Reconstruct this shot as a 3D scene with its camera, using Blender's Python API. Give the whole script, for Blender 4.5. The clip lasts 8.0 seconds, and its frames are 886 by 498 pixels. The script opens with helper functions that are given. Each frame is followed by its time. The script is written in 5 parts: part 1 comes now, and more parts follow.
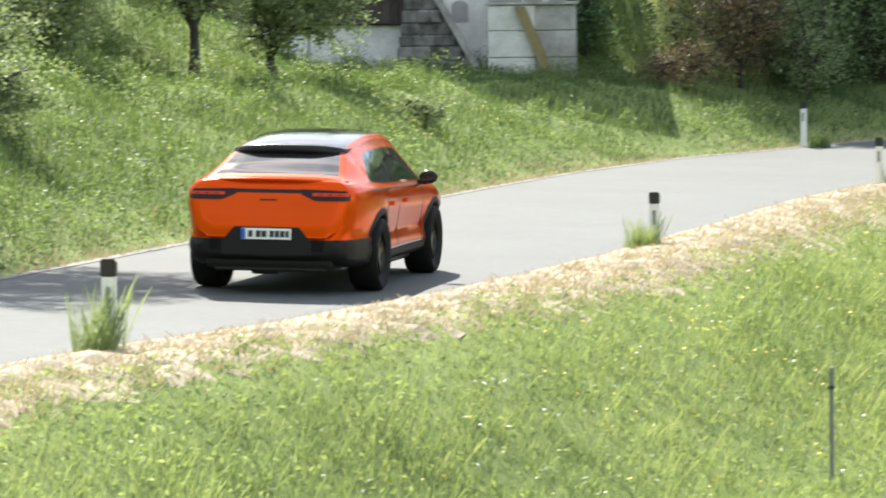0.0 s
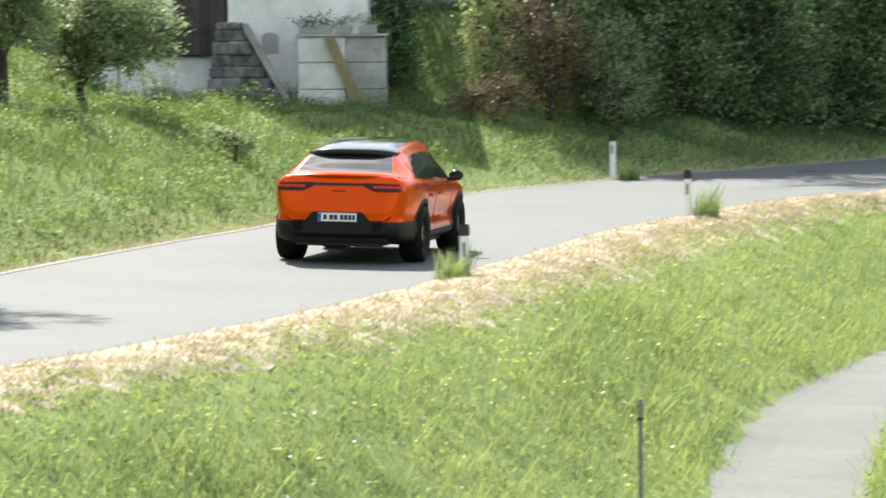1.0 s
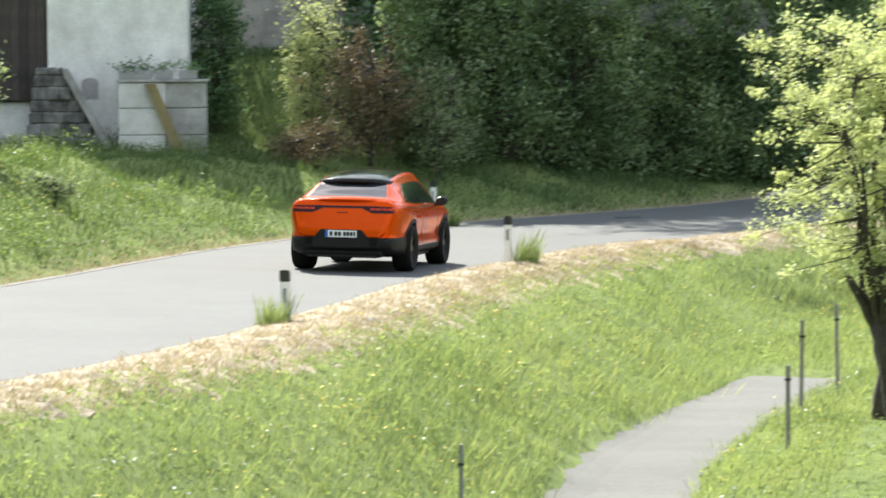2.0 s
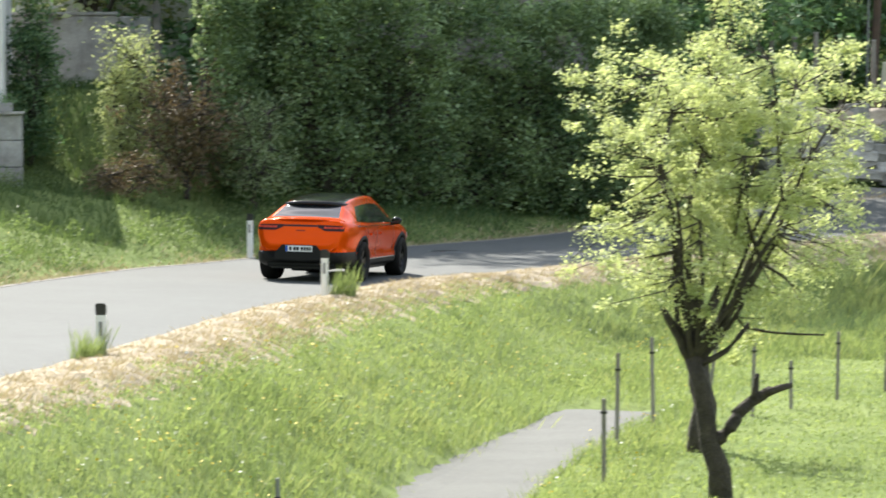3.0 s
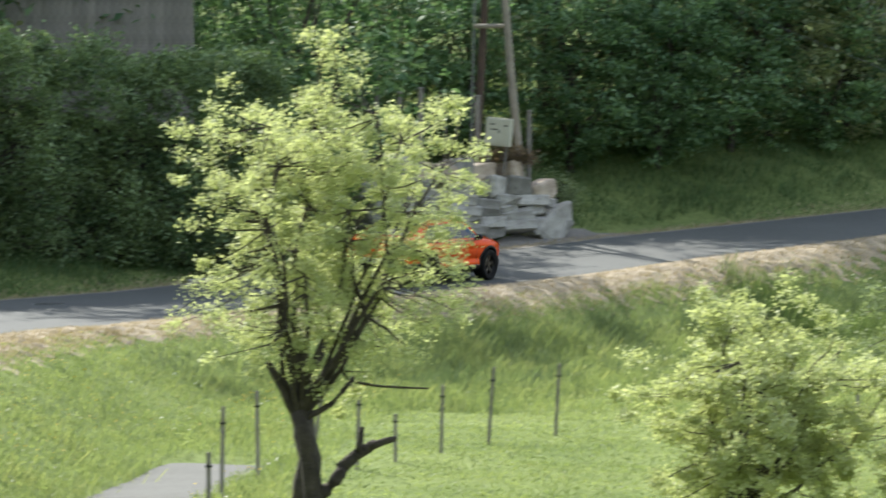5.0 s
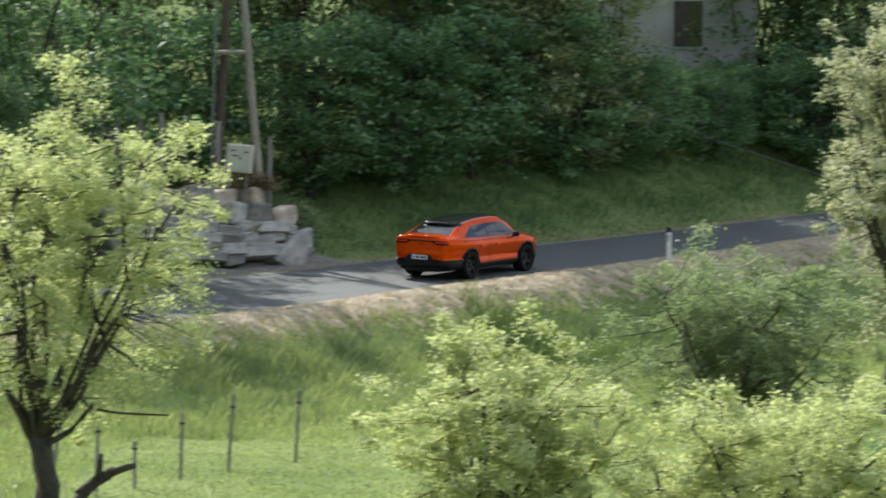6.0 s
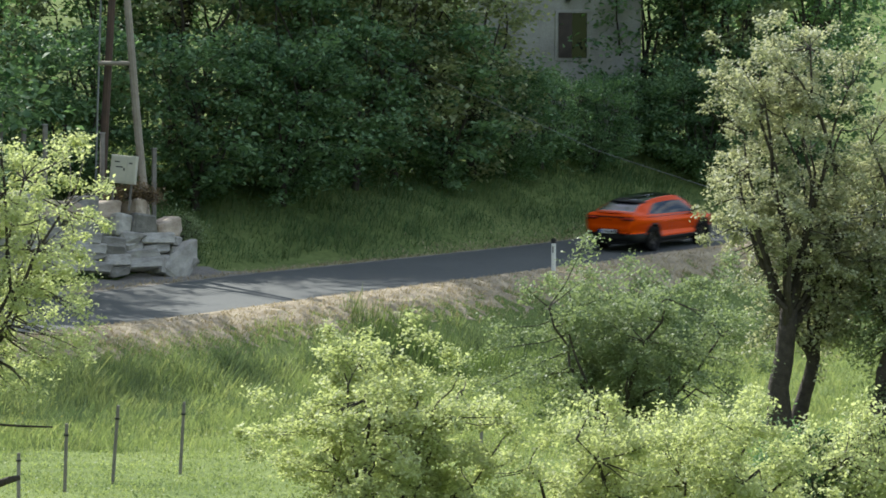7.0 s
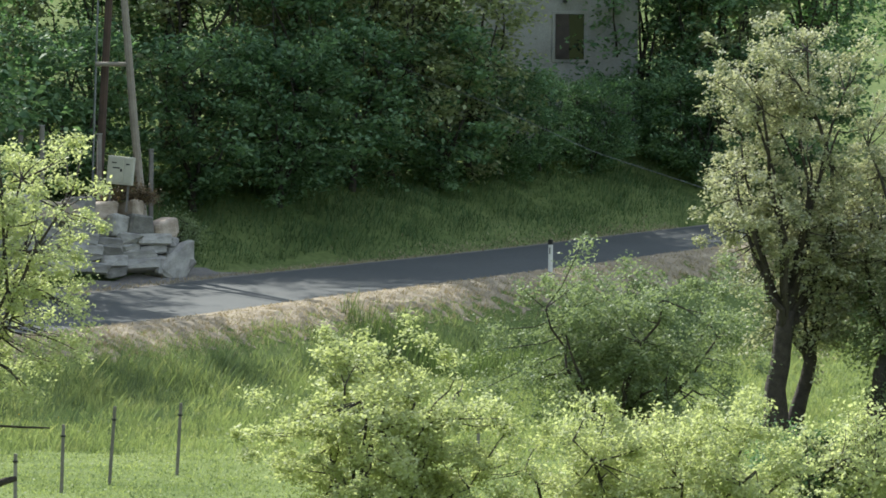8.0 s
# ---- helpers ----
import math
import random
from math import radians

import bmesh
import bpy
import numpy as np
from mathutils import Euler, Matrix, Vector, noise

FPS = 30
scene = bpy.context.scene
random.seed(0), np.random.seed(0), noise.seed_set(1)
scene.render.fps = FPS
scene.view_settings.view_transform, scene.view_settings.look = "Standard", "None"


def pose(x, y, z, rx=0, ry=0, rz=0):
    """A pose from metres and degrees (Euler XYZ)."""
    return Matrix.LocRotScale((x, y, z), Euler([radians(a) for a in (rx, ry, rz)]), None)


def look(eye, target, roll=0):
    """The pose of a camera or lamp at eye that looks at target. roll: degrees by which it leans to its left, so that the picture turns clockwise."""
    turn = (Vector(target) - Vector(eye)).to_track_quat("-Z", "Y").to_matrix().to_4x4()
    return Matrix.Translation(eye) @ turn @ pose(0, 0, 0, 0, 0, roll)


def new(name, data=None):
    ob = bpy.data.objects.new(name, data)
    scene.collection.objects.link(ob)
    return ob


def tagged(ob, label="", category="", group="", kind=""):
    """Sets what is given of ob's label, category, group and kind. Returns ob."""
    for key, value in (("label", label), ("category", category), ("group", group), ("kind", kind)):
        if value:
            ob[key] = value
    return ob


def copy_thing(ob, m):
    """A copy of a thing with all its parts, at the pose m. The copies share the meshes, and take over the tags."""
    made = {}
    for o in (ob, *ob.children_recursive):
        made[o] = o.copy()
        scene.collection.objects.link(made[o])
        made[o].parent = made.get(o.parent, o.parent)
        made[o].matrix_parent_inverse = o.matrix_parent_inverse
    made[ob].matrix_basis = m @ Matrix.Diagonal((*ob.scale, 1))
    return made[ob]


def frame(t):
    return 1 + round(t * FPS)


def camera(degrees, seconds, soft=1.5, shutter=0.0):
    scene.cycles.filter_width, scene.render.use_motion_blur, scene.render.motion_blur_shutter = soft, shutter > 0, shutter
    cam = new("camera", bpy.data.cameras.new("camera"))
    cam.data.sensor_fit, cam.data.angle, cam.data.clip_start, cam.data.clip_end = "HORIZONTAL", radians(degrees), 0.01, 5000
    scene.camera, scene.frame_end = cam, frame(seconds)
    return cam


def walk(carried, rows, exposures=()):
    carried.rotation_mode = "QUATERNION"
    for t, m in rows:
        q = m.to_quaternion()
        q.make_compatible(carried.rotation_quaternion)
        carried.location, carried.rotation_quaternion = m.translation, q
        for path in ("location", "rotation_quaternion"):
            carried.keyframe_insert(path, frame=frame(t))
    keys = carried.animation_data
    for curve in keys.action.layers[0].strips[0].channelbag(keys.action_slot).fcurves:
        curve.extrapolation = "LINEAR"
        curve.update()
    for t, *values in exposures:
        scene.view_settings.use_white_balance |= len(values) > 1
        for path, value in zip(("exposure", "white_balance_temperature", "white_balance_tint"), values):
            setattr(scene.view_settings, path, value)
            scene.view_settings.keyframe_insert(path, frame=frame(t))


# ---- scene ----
cam = camera(13.5, 8.0, soft=1.7, shutter=0.5)
EYE = (0.0, 0.0, 3.0)
# seconds, pan to the right, tilt, roll (degrees): a tripod head that follows the car
PAN = [
    (0, 0.000, -3.900, -0.702),
    (0.5, 1.444, -3.693, -0.618),
    (1, 2.917, -3.442, -0.468),
    (1.5, 4.267, -3.092, -0.401),
    (3, 8.480, -2.261, -0.169),
    (3.5, 9.781, -2.074, -0.085),
    (4, 11.248, -1.844, 0.000),
    (5.5, 16.442, -1.210, 0.282),
    (6, 18.488, -1.014, 0.404),
    (6.5, 19.862, -0.870, 0.403),
    (7, 20.249, -0.831, 0.397),
    (7.5, 20.288, -0.824, 0.431),
    (8, 20.296, -0.812, 0.437),
]
walk(cam, [(t, pose(*EYE, 0, 0, -y) @ pose(0, 0, 0, 90 + p) @ pose(0, 0, 0, 0, 0, q)) for t, y, p, q in PAN],
     exposures=[(0.0, 1.58, 6500, 10), (1.5, 1.55, 6500, 10), (3.5, 1.42, 6450, 10), (5.5, 1.05, 6280, 9), (8.0, 0.88, 6120, 8)])

# ---------------------------------------------------------------- light
world = bpy.data.worlds.new("sky")
scene.world = world
world.use_nodes = True
wn = world.node_tree.nodes
sky = wn.new("ShaderNodeTexSky")
sky.sky_type = 'NISHITA'
sky.sun_disc = False
SUN_EL, SUN_AZ = 43.0, -14.0      # elevation; azimuth clockwise from +y
sky.sun_elevation = radians(SUN_EL)
sky.sun_rotation = radians(SUN_AZ)
# broken fair-weather cloud, the same all over the sky
wl = world.node_tree.links
wco, wno, wma, wra, wmi = wn.new("ShaderNodeTexCoord"), wn.new("ShaderNodeTexNoise"), wn.new("ShaderNodeMapping"), wn.new("ShaderNodeMapRange"), wn.new("ShaderNodeMix")
wma.inputs["Scale"].default_value = (1.0, 1.0, 2.2)
wno.inputs["Scale"].default_value, wno.inputs["Detail"].default_value = 9.0, 8
wra.inputs[1].default_value, wra.inputs[2].default_value, wra.inputs[4].default_value = 0.44, 0.56, 0.85
wmi.data_type = 'RGBA'
wmi.inputs[7].default_value = (5.6, 5.8, 6.1, 1.0)
wl.new(wco.outputs["Generated"], wma.inputs[0])
wl.new(wma.outputs[0], wno.inputs["Vector"])
wl.new(wno.outputs[0], wra.inputs[0])
wl.new(wra.outputs[0], wmi.inputs[0])
wl.new(sky.outputs[0], wmi.inputs[6])
wl.new(wmi.outputs[2], wn["Background"].inputs[0])
wn["Background"].inputs[1].default_value = 0.118
sun = new("sun", bpy.data.lights.new("sun", 'SUN'))
sun.data.energy = 4.5
sun.data.angle = radians(0.6)
sun.data.color = (1.0, 0.95, 0.86)
SUN_DIR = Vector((math.sin(radians(SUN_AZ)) * math.cos(radians(SUN_EL)), math.cos(radians(SUN_AZ)) * math.cos(radians(SUN_EL)), math.sin(radians(SUN_EL))))
sun.matrix_world = look(Vector((0, 0, 60)) + SUN_DIR * 10, Vector((0, 0, 60)))

# ---------------------------------------------------------------- materials
def rgb(c):
    return (*c, 1.0)


def material(name, base, rough=0.6, metal=0.0, var=0.0, scale=4.0, dark=None, bump=0.0, bump_scale=40.0, fine=0.0, coat=0.0, spec=0.5, island=0.0):
    """Principled surface with colour variation at two scales and a fine bump."""
    m = bpy.data.materials.new(name)
    m.use_nodes = True
    n, l = m.node_tree.nodes, m.node_tree.links
    b = n["Principled BSDF"]
    b.inputs["Base Color"].default_value = rgb(base)
    b.inputs["Roughness"].default_value = rough
    b.inputs["Metallic"].default_value = metal
    b.inputs["Specular IOR Level"].default_value = spec
    b.inputs["Coat Weight"].default_value = coat
    b.inputs["Coat Roughness"].default_value = 0.04
    co = n.new("ShaderNodeTexCoord")
    if var or dark:
        big = n.new("ShaderNodeTexNoise")
        big.inputs["Scale"].default_value = scale
        big.inputs["Detail"].default_value = 6
        big.inputs["Roughness"].default_value = 0.65
        l.new(co.outputs["Object"], big.inputs["Vector"])
        mix = n.new("ShaderNodeMix")
        mix.data_type = 'RGBA'
        d = dark or tuple(c * (1 - var) for c in base)
        mix.inputs[6].default_value = rgb(base)
        mix.inputs[7].default_value = rgb(d)
        ramp = n.new("ShaderNodeMapRange")
        ramp.inputs[1].default_value, ramp.inputs[2].default_value = 0.35, 0.68
        l.new(big.outputs[0], ramp.inputs[0])
        l.new(ramp.outputs[0], mix.inputs[0])
        out = mix.outputs[2]
        if fine:
            small = n.new("ShaderNodeTexNoise")
            small.inputs["Scale"].default_value = scale * 22
            small.inputs["Detail"].default_value = 3
            l.new(co.outputs["Object"], small.inputs["Vector"])
            hv = n.new("ShaderNodeHueSaturation")
            mr = n.new("ShaderNodeMapRange")
            mr.inputs[1].default_value, mr.inputs[2].default_value = 0.3, 0.7
            mr.inputs[3].default_value, mr.inputs[4].default_value = 1 - fine, 1 + fine
            l.new(small.outputs[0], mr.inputs[0])
            l.new(mr.outputs[0], hv.inputs["Value"])
            l.new(out, hv.inputs["Color"])
            out = hv.outputs[0]
        if island:
            oi = n.new("ShaderNodeObjectInfo")
            hv = n.new("ShaderNodeHueSaturation")
            mr = n.new("ShaderNodeMapRange")
            mr.inputs[3].default_value, mr.inputs[4].default_value = 1 - island, 1 + island
            l.new(oi.outputs["Random"], mr.inputs[0])
            l.new(mr.outputs[0], hv.inputs["Value"])
            l.new(out, hv.inputs["Color"])
            out = hv.outputs[0]
        l.new(out, b.inputs["Base Color"])
    if bump:
        bn = n.new("ShaderNodeTexNoise")
        bn.inputs["Scale"].default_value = bump_scale
        bn.inputs["Detail"].default_value = 5
        l.new(co.outputs["Object"], bn.inputs["Vector"])
        bp = n.new("ShaderNodeBump")
        bp.inputs["Strength"].default_value = bump
        bp.inputs["Distance"].default_value = 0.03
        l.new(bn.outputs[0], bp.inputs["Height"])
        l.new(bp.outputs[0], b.inputs["Normal"])
    return m


def leafy(name, dark, light, through_tint, amount=0.4, patch=0.35, rough=0.5):
    """Leaf or blade: diffuse with light shining through, each piece of its own shade, and patches over metres."""
    m = bpy.data.materials.new(name)
    m.use_nodes = True
    n, l = m.node_tree.nodes, m.node_tree.links
    b = n["Principled BSDF"]
    b.inputs["Roughness"].default_value = rough
    b.inputs["Specular IOR Level"].default_value = 0.1
    geo = n.new("ShaderNodeNewGeometry")
    noi = n.new("ShaderNodeTexNoise")
    noi.inputs["Scale"].default_value = patch
    noi.inputs["Detail"].default_value = 4
    l.new(geo.outputs["Position"], noi.inputs["Vector"])
    add = n.new("ShaderNodeMath")
    add.operation = 'MULTIPLY_ADD'
    l.new(noi.outputs[0], add.inputs[0])
    add.inputs[1].default_value = 1.6
    sub = n.new("ShaderNodeMath")
    sub.operation = 'MULTIPLY_ADD'
    l.new(geo.outputs["Random Per Island"], sub.inputs[0])
    sub.inputs[1].default_value = 0.7
    sub.inputs[2].default_value = -0.65
    l.new(sub.outputs[0], add.inputs[2])
    mix = n.new("ShaderNodeMix")
    mix.data_type = 'RGBA'
    mix.clamp_factor = True
    mix.inputs[6].default_value = rgb(dark)
    mix.inputs[7].default_value = rgb(light)
    l.new(add.outputs[0], mix.inputs[0])
    l.new(mix.outputs[2], b.inputs["Base Color"])
    tr = n.new("ShaderNodeBsdfTranslucent")
    tm = n.new("ShaderNodeMix")
    tm.data_type = 'RGBA'
    tm.blend_type = 'MULTIPLY'
    tm.inputs[0].default_value = 1.0
    tm.inputs[7].default_value = rgb(through_tint)
    l.new(mix.outputs[2], tm.inputs[6])
    l.new(tm.outputs[2], tr.inputs[0])
    ms = n.new("ShaderNodeMixShader")
    ms.inputs[0].default_value = amount
    l.new(b.outputs[0], ms.inputs[1])
    l.new(tr.outputs[0], ms.inputs[2])
    l.new(ms.outputs[0], n["Material Output"].inputs[0])
    return m


ASPHALT = material("asphalt", (0.074, 0.081, 0.076), 0.85, var=0.18, scale=0.35, fine=0.1, bump=0.25, bump_scale=60)
PATH = material("old_asphalt", (0.098, 0.101, 0.09), 0.9, var=0.2, scale=0.5, fine=0.12, bump=0.25, bump_scale=40)
SOIL = material("meadow_soil", (0.17, 0.21, 0.075), 0.95, dark=(0.10, 0.14, 0.045), scale=0.25, fine=0.18, bump=0.6, bump_scale=6, spec=0.05)
DRY = material("dry_soil", (0.40, 0.335, 0.235), 0.95, dark=(0.22, 0.18, 0.12), scale=1.6, fine=0.14, bump=0.6, bump_scale=7)
GRAVEL = material("gravel", (0.22, 0.205, 0.18), 0.95, var=0.3, scale=1.5, fine=0.3, bump=0.6, bump_scale=30)
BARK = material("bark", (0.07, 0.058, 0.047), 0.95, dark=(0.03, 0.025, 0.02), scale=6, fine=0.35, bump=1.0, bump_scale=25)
GRASS = leafy("meadow_grass_blade", (0.15, 0.205, 0.09), (0.325, 0.385, 0.19), (1.1, 1.1, 0.65), 0.5)
BANK = leafy("bank_grass_blade", (0.066, 0.108, 0.05), (0.16, 0.21, 0.095), (1.08, 1.12, 0.58), 0.45)
STRAW = leafy("dry_grass_blade", (0.34, 0.285, 0.185), (0.50, 0.43, 0.295), (1.0, 0.97, 0.75), 0.25, patch=1.5)
LEAF_YELLOW = leafy("fresh_pear_leaf", (0.38, 0.425, 0.21), (0.62, 0.66, 0.40), (1.06, 1.08, 0.74), 0.5, patch=1.2)
LEAF_GREEN = leafy("apple_leaf", (0.17, 0.22, 0.12), (0.35, 0.41, 0.24), (1.02, 1.06, 0.7), 0.42, patch=1.2)
LEAF_PALE = leafy("blossoming_leaf", (0.21, 0.24, 0.14), (0.66, 0.66, 0.50), (1.0, 1.0, 0.7), 0.42, patch=1.0)
LEAF_DARK = leafy("woodland_leaf", (0.060, 0.125, 0.066), (0.28, 0.40, 0.22), (0.98, 1.1, 0.65), 0.42, patch=0.8)
LEAF_OLIVE = leafy("young_maple_leaf", (0.19, 0.23, 0.125), (0.48, 0.52, 0.31), (1.05, 1.05, 0.65), 0.45, patch=0.8)
LEAF_HEDGE = leafy("hedge_leaf", (0.08, 0.135, 0.072), (0.35, 0.45, 0.25), (1.0, 1.05, 0.6), 0.42, patch=0.9)
LEAF_BROWN = leafy("withered_leaf", (0.13, 0.10, 0.06), (0.26, 0.20, 0.13), (1.0, 0.9, 0.6), 0.25, patch=1.5)
PLASTER = material("stained_white_plaster", (0.84, 0.83, 0.80), 0.9, dark=(0.55, 0.53, 0.50), scale=0.9, fine=0.08, bump=0.3, bump_scale=12)
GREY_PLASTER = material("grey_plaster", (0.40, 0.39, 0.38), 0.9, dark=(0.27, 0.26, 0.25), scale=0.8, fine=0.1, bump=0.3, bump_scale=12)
CONCRETE = material("weathered_concrete", (0.46, 0.45, 0.43), 0.9, dark=(0.20, 0.19, 0.175), scale=1.3, fine=0.12, bump=0.3, bump_scale=15)
PALE_CONCRETE = material("light_concrete", (0.72, 0.71, 0.68), 0.9, dark=(0.46, 0.45, 0.42), scale=1.3, fine=0.1, bump=0.3, bump_scale=15)
OLD_STONE = material("blackened_stone", (0.24, 0.23, 0.22), 0.95, dark=(0.03, 0.029, 0.027), scale=2.6, fine=0.3, island=0.25, bump=0.8, bump_scale=8)
DARK_WOOD = material("dark_weathered_boards", (0.075, 0.06, 0.052), 0.85, dark=(0.04, 0.033, 0.03), scale=3, fine=0.2, bump=0.3, island=0.25)
GREY_WOOD = material("grey_weathered_wood", (0.27, 0.25, 0.23), 0.9, dark=(0.16, 0.145, 0.13), scale=3, fine=0.2, bump=0.4, island=0.15)
POLE_WOOD = material("pole_wood", (0.33, 0.29, 0.24), 0.85, dark=(0.22, 0.19, 0.155), scale=2.5, fine=0.15, bump=0.3)
BROWN_POLE = material("tarred_pole_wood", (0.10, 0.065, 0.05), 0.85, dark=(0.055, 0.04, 0.032), scale=2.5, fine=0.15)
YELLOW_WOOD = material("ochre_beam", (0.27, 0.215, 0.10), 0.85, var=0.3, scale=2, fine=0.15)
ROCK = material("rough_granite", (0.42, 0.405, 0.37), 0.9, dark=(0.22, 0.21, 0.19), scale=2.4, fine=0.2, bump=0.9, bump_scale=7, island=0.3)
ROOF_TILE = material("old_roof_tile", (0.20, 0.12, 0.09), 0.9, var=0.4, scale=2, fine=0.2)
WHITE_POST = material("white_plastic", (0.78, 0.78, 0.76), 0.45, var=0.12, scale=3, fine=0.04)
BLACK_PLASTIC = material("black_plastic", (0.018, 0.018, 0.019), 0.45, var=0.2, scale=5)
ROCK_TAN = material("tan_granite", (0.46, 0.39, 0.31), 0.9, dark=(0.27, 0.21, 0.16), scale=2.4, fine=0.2, bump=0.9, bump_scale=7, island=0.2)
MEADOW_COOL = leafy("cool_meadow_blade", (0.12, 0.175, 0.085), (0.30, 0.37, 0.20), (1.1, 1.1, 0.6), 0.5, patch=0.8)
MEADOW_WARM = leafy("seeding_meadow_blade", (0.22, 0.26, 0.12), (0.39, 0.43, 0.22), (1.1, 1.08, 0.65), 0.5, patch=0.8)
WEED = leafy("nettle_leaf", (0.12, 0.175, 0.075), (0.27, 0.34, 0.155), (1.05, 1.1, 0.6), 0.45, patch=0.5)
# lush green, darkened in colour to stand in for the wood's shade
LUSH_SHADED = leafy("lush_shaded_blade", (0.062, 0.12, 0.055), (0.12, 0.20, 0.09), (1.0, 1.1, 0.6), 0.4, patch=0.6)
# tall grey-green blades, with the embankment's shade put into their tone
TALL_SHADED = leafy("tall_shaded_blade", (0.085, 0.13, 0.068), (0.19, 0.24, 0.14), (1.05, 1.1, 0.65), 0.4, patch=0.5)
REFLECTOR = material("grey_reflector", (0.20, 0.20, 0.21), 0.25, var=0.2, scale=20)
STEEL = material("galvanised_steel", (0.24, 0.25, 0.26), 0.5, metal=0.6, var=0.3, scale=4)
BOX_PAINT = material("cream_cabinet_paint", (0.58, 0.56, 0.46), 0.6, var=0.15, scale=3, fine=0.05)
BLOSSOM_Y = material("yellow_petal", (0.70, 0.52, 0.03), 0.7, var=0.2)
BLOSSOM_W = material("white_petal", (0.75, 0.75, 0.70), 0.7, var=0.1)

# car surfaces
ORANGE = material("orange_car_paint", (0.64, 0.064, 0.0), 0.17, metal=0.45, coat=0.1, var=0.04, scale=6, spec=0.08)
CLADDING = material("black_cladding", (0.009, 0.009, 0.009), 0.55, var=0.15, scale=9, spec=0.25)
GLOSS_BLACK = material("gloss_black", (0.006, 0.006, 0.007), 0.22, spec=0.3, var=0.1)
ROOF_GLASS = material("dark_roof_glass", (0.012, 0.013, 0.015), 0.08, coat=0.2, var=0.1)
TINTED = material("tinted_glass", (0.010, 0.013, 0.015), 0.04, var=0.1, spec=0.5)
RUBBER = material("tyre_rubber", (0.009, 0.009, 0.009), 0.8, spec=0.2, var=0.3, scale=8, bump=0.2)
RIM_BLACK = material("black_alloy", (0.03, 0.03, 0.032), 0.3, metal=0.7, var=0.1)
DISC = material("brake_disc", (0.30, 0.30, 0.31), 0.4, metal=0.9, var=0.2)
RED_LENS = material("red_lens", (0.62, 0.045, 0.012), 0.3, spec=0.2, var=0.1)
DARK_LENS = material("smoked_lens", (0.022, 0.004, 0.004), 0.25, spec=0.25, var=0.1)
PLATE_WHITE = material("plate_white", (0.80, 0.80, 0.80), 0.4, var=0.03)
PLATE_BLUE = material("plate_blue", (0.02, 0.10, 0.45), 0.4, var=0.05)
INK = material("black_ink", (0.02, 0.02, 0.02), 0.5, var=0.05)
CHROME = material("chrome", (0.6, 0.6, 0.6), 0.15, metal=1.0, var=0.05)
LAMP_GLASS = material("headlamp_glass", (0.45, 0.46, 0.48), 0.08, coat=1.0, var=0.1)


# ---------------------------------------------------------------- mesh helpers
def part(name, bm, mat, parent=None, label="", smooth=False):
    me = bpy.data.meshes.new(name)
    bm.to_mesh(me)
    bm.free()
    me.materials.append(mat)
    if smooth:
        me.polygons.foreach_set("use_smooth", [True] * len(me.polygons))
    ob = new(name, me)
    if parent:
        ob.parent = parent
    if label:
        ob["label"] = label
    return ob


def box(bm, x0, y0, z0, x1, y1, z1, m=None):
    vs = [bm.verts.new(Vector((x, y, z))) for z in (z0, z1) for y in (y0, y1) for x in (x0, x1)]
    for f in ((0, 2, 3, 1), (4, 5, 7, 6), (0, 1, 5, 4), (2, 6, 7, 3), (0, 4, 6, 2), (1, 3, 7, 5)):
        bm.faces.new([vs[i] for i in f])
    if m is not None:
        for v in vs:
            v.co = m @ v.co
    return vs


def rounded_box(x0, y0, z0, x1, y1, z1, r=0.02, seg=2):
    bm = bmesh.new()
    box(bm, x0, y0, z0, x1, y1, z1)
    bmesh.ops.bevel(bm, geom=bm.edges[:], offset=r, segments=seg, affect='EDGES', profile=0.6)
    return bm


def prism(points, depth0, depth1, axis="y"):
    """A closed outline in (x, z), drawn out along y (or in (y, z) along x)."""
    bm = bmesh.new()
    mk = (lambda p, d: (p[0], d, p[1])) if axis == "y" else (lambda p, d: (d, p[0], p[1]))
    a = [bm.verts.new(mk(p, depth0)) for p in points]
    b = [bm.verts.new(mk(p, depth1)) for p in points]
    n = len(points)
    bm.faces.new(a)
    bm.faces.new(b[::-1])
    for i in range(n):
        bm.faces.new((a[i], b[i], b[(i + 1) % n], a[(i + 1) % n]))
    bmesh.ops.recalc_face_normals(bm, faces=bm.faces[:])
    return bm


def tube(bm, path, radii, sides=7, closed=True):
    """A tapered tube along a list of points."""
    rings = []
    for i, p in enumerate(path):
        p = Vector(p)
        d = Vector(path[min(i + 1, len(path) - 1)]) - Vector(path[max(i - 1, 0)])
        d = d.normalized() if d.length > 1e-6 else Vector((0, 0, 1))
        u = d.orthogonal().normalized() if abs(d.z) < 0.9 else (Vector((1, 0, 0)) - d * d.x).normalized()
        w = d.cross(u)
        rings.append([bm.verts.new(p + (u * math.cos(a) + w * math.sin(a)) * radii[i]) for a in (2 * math.pi * k / sides for k in range(sides))])
    for r0, r1 in zip(rings, rings[1:]):
        for k in range(sides):
            bm.faces.new((r0[k], r0[(k + 1) % sides], r1[(k + 1) % sides], r1[k]))
    if closed:
        bm.faces.new(rings[0][::-1])
        bm.faces.new(rings[-1])
    return bm


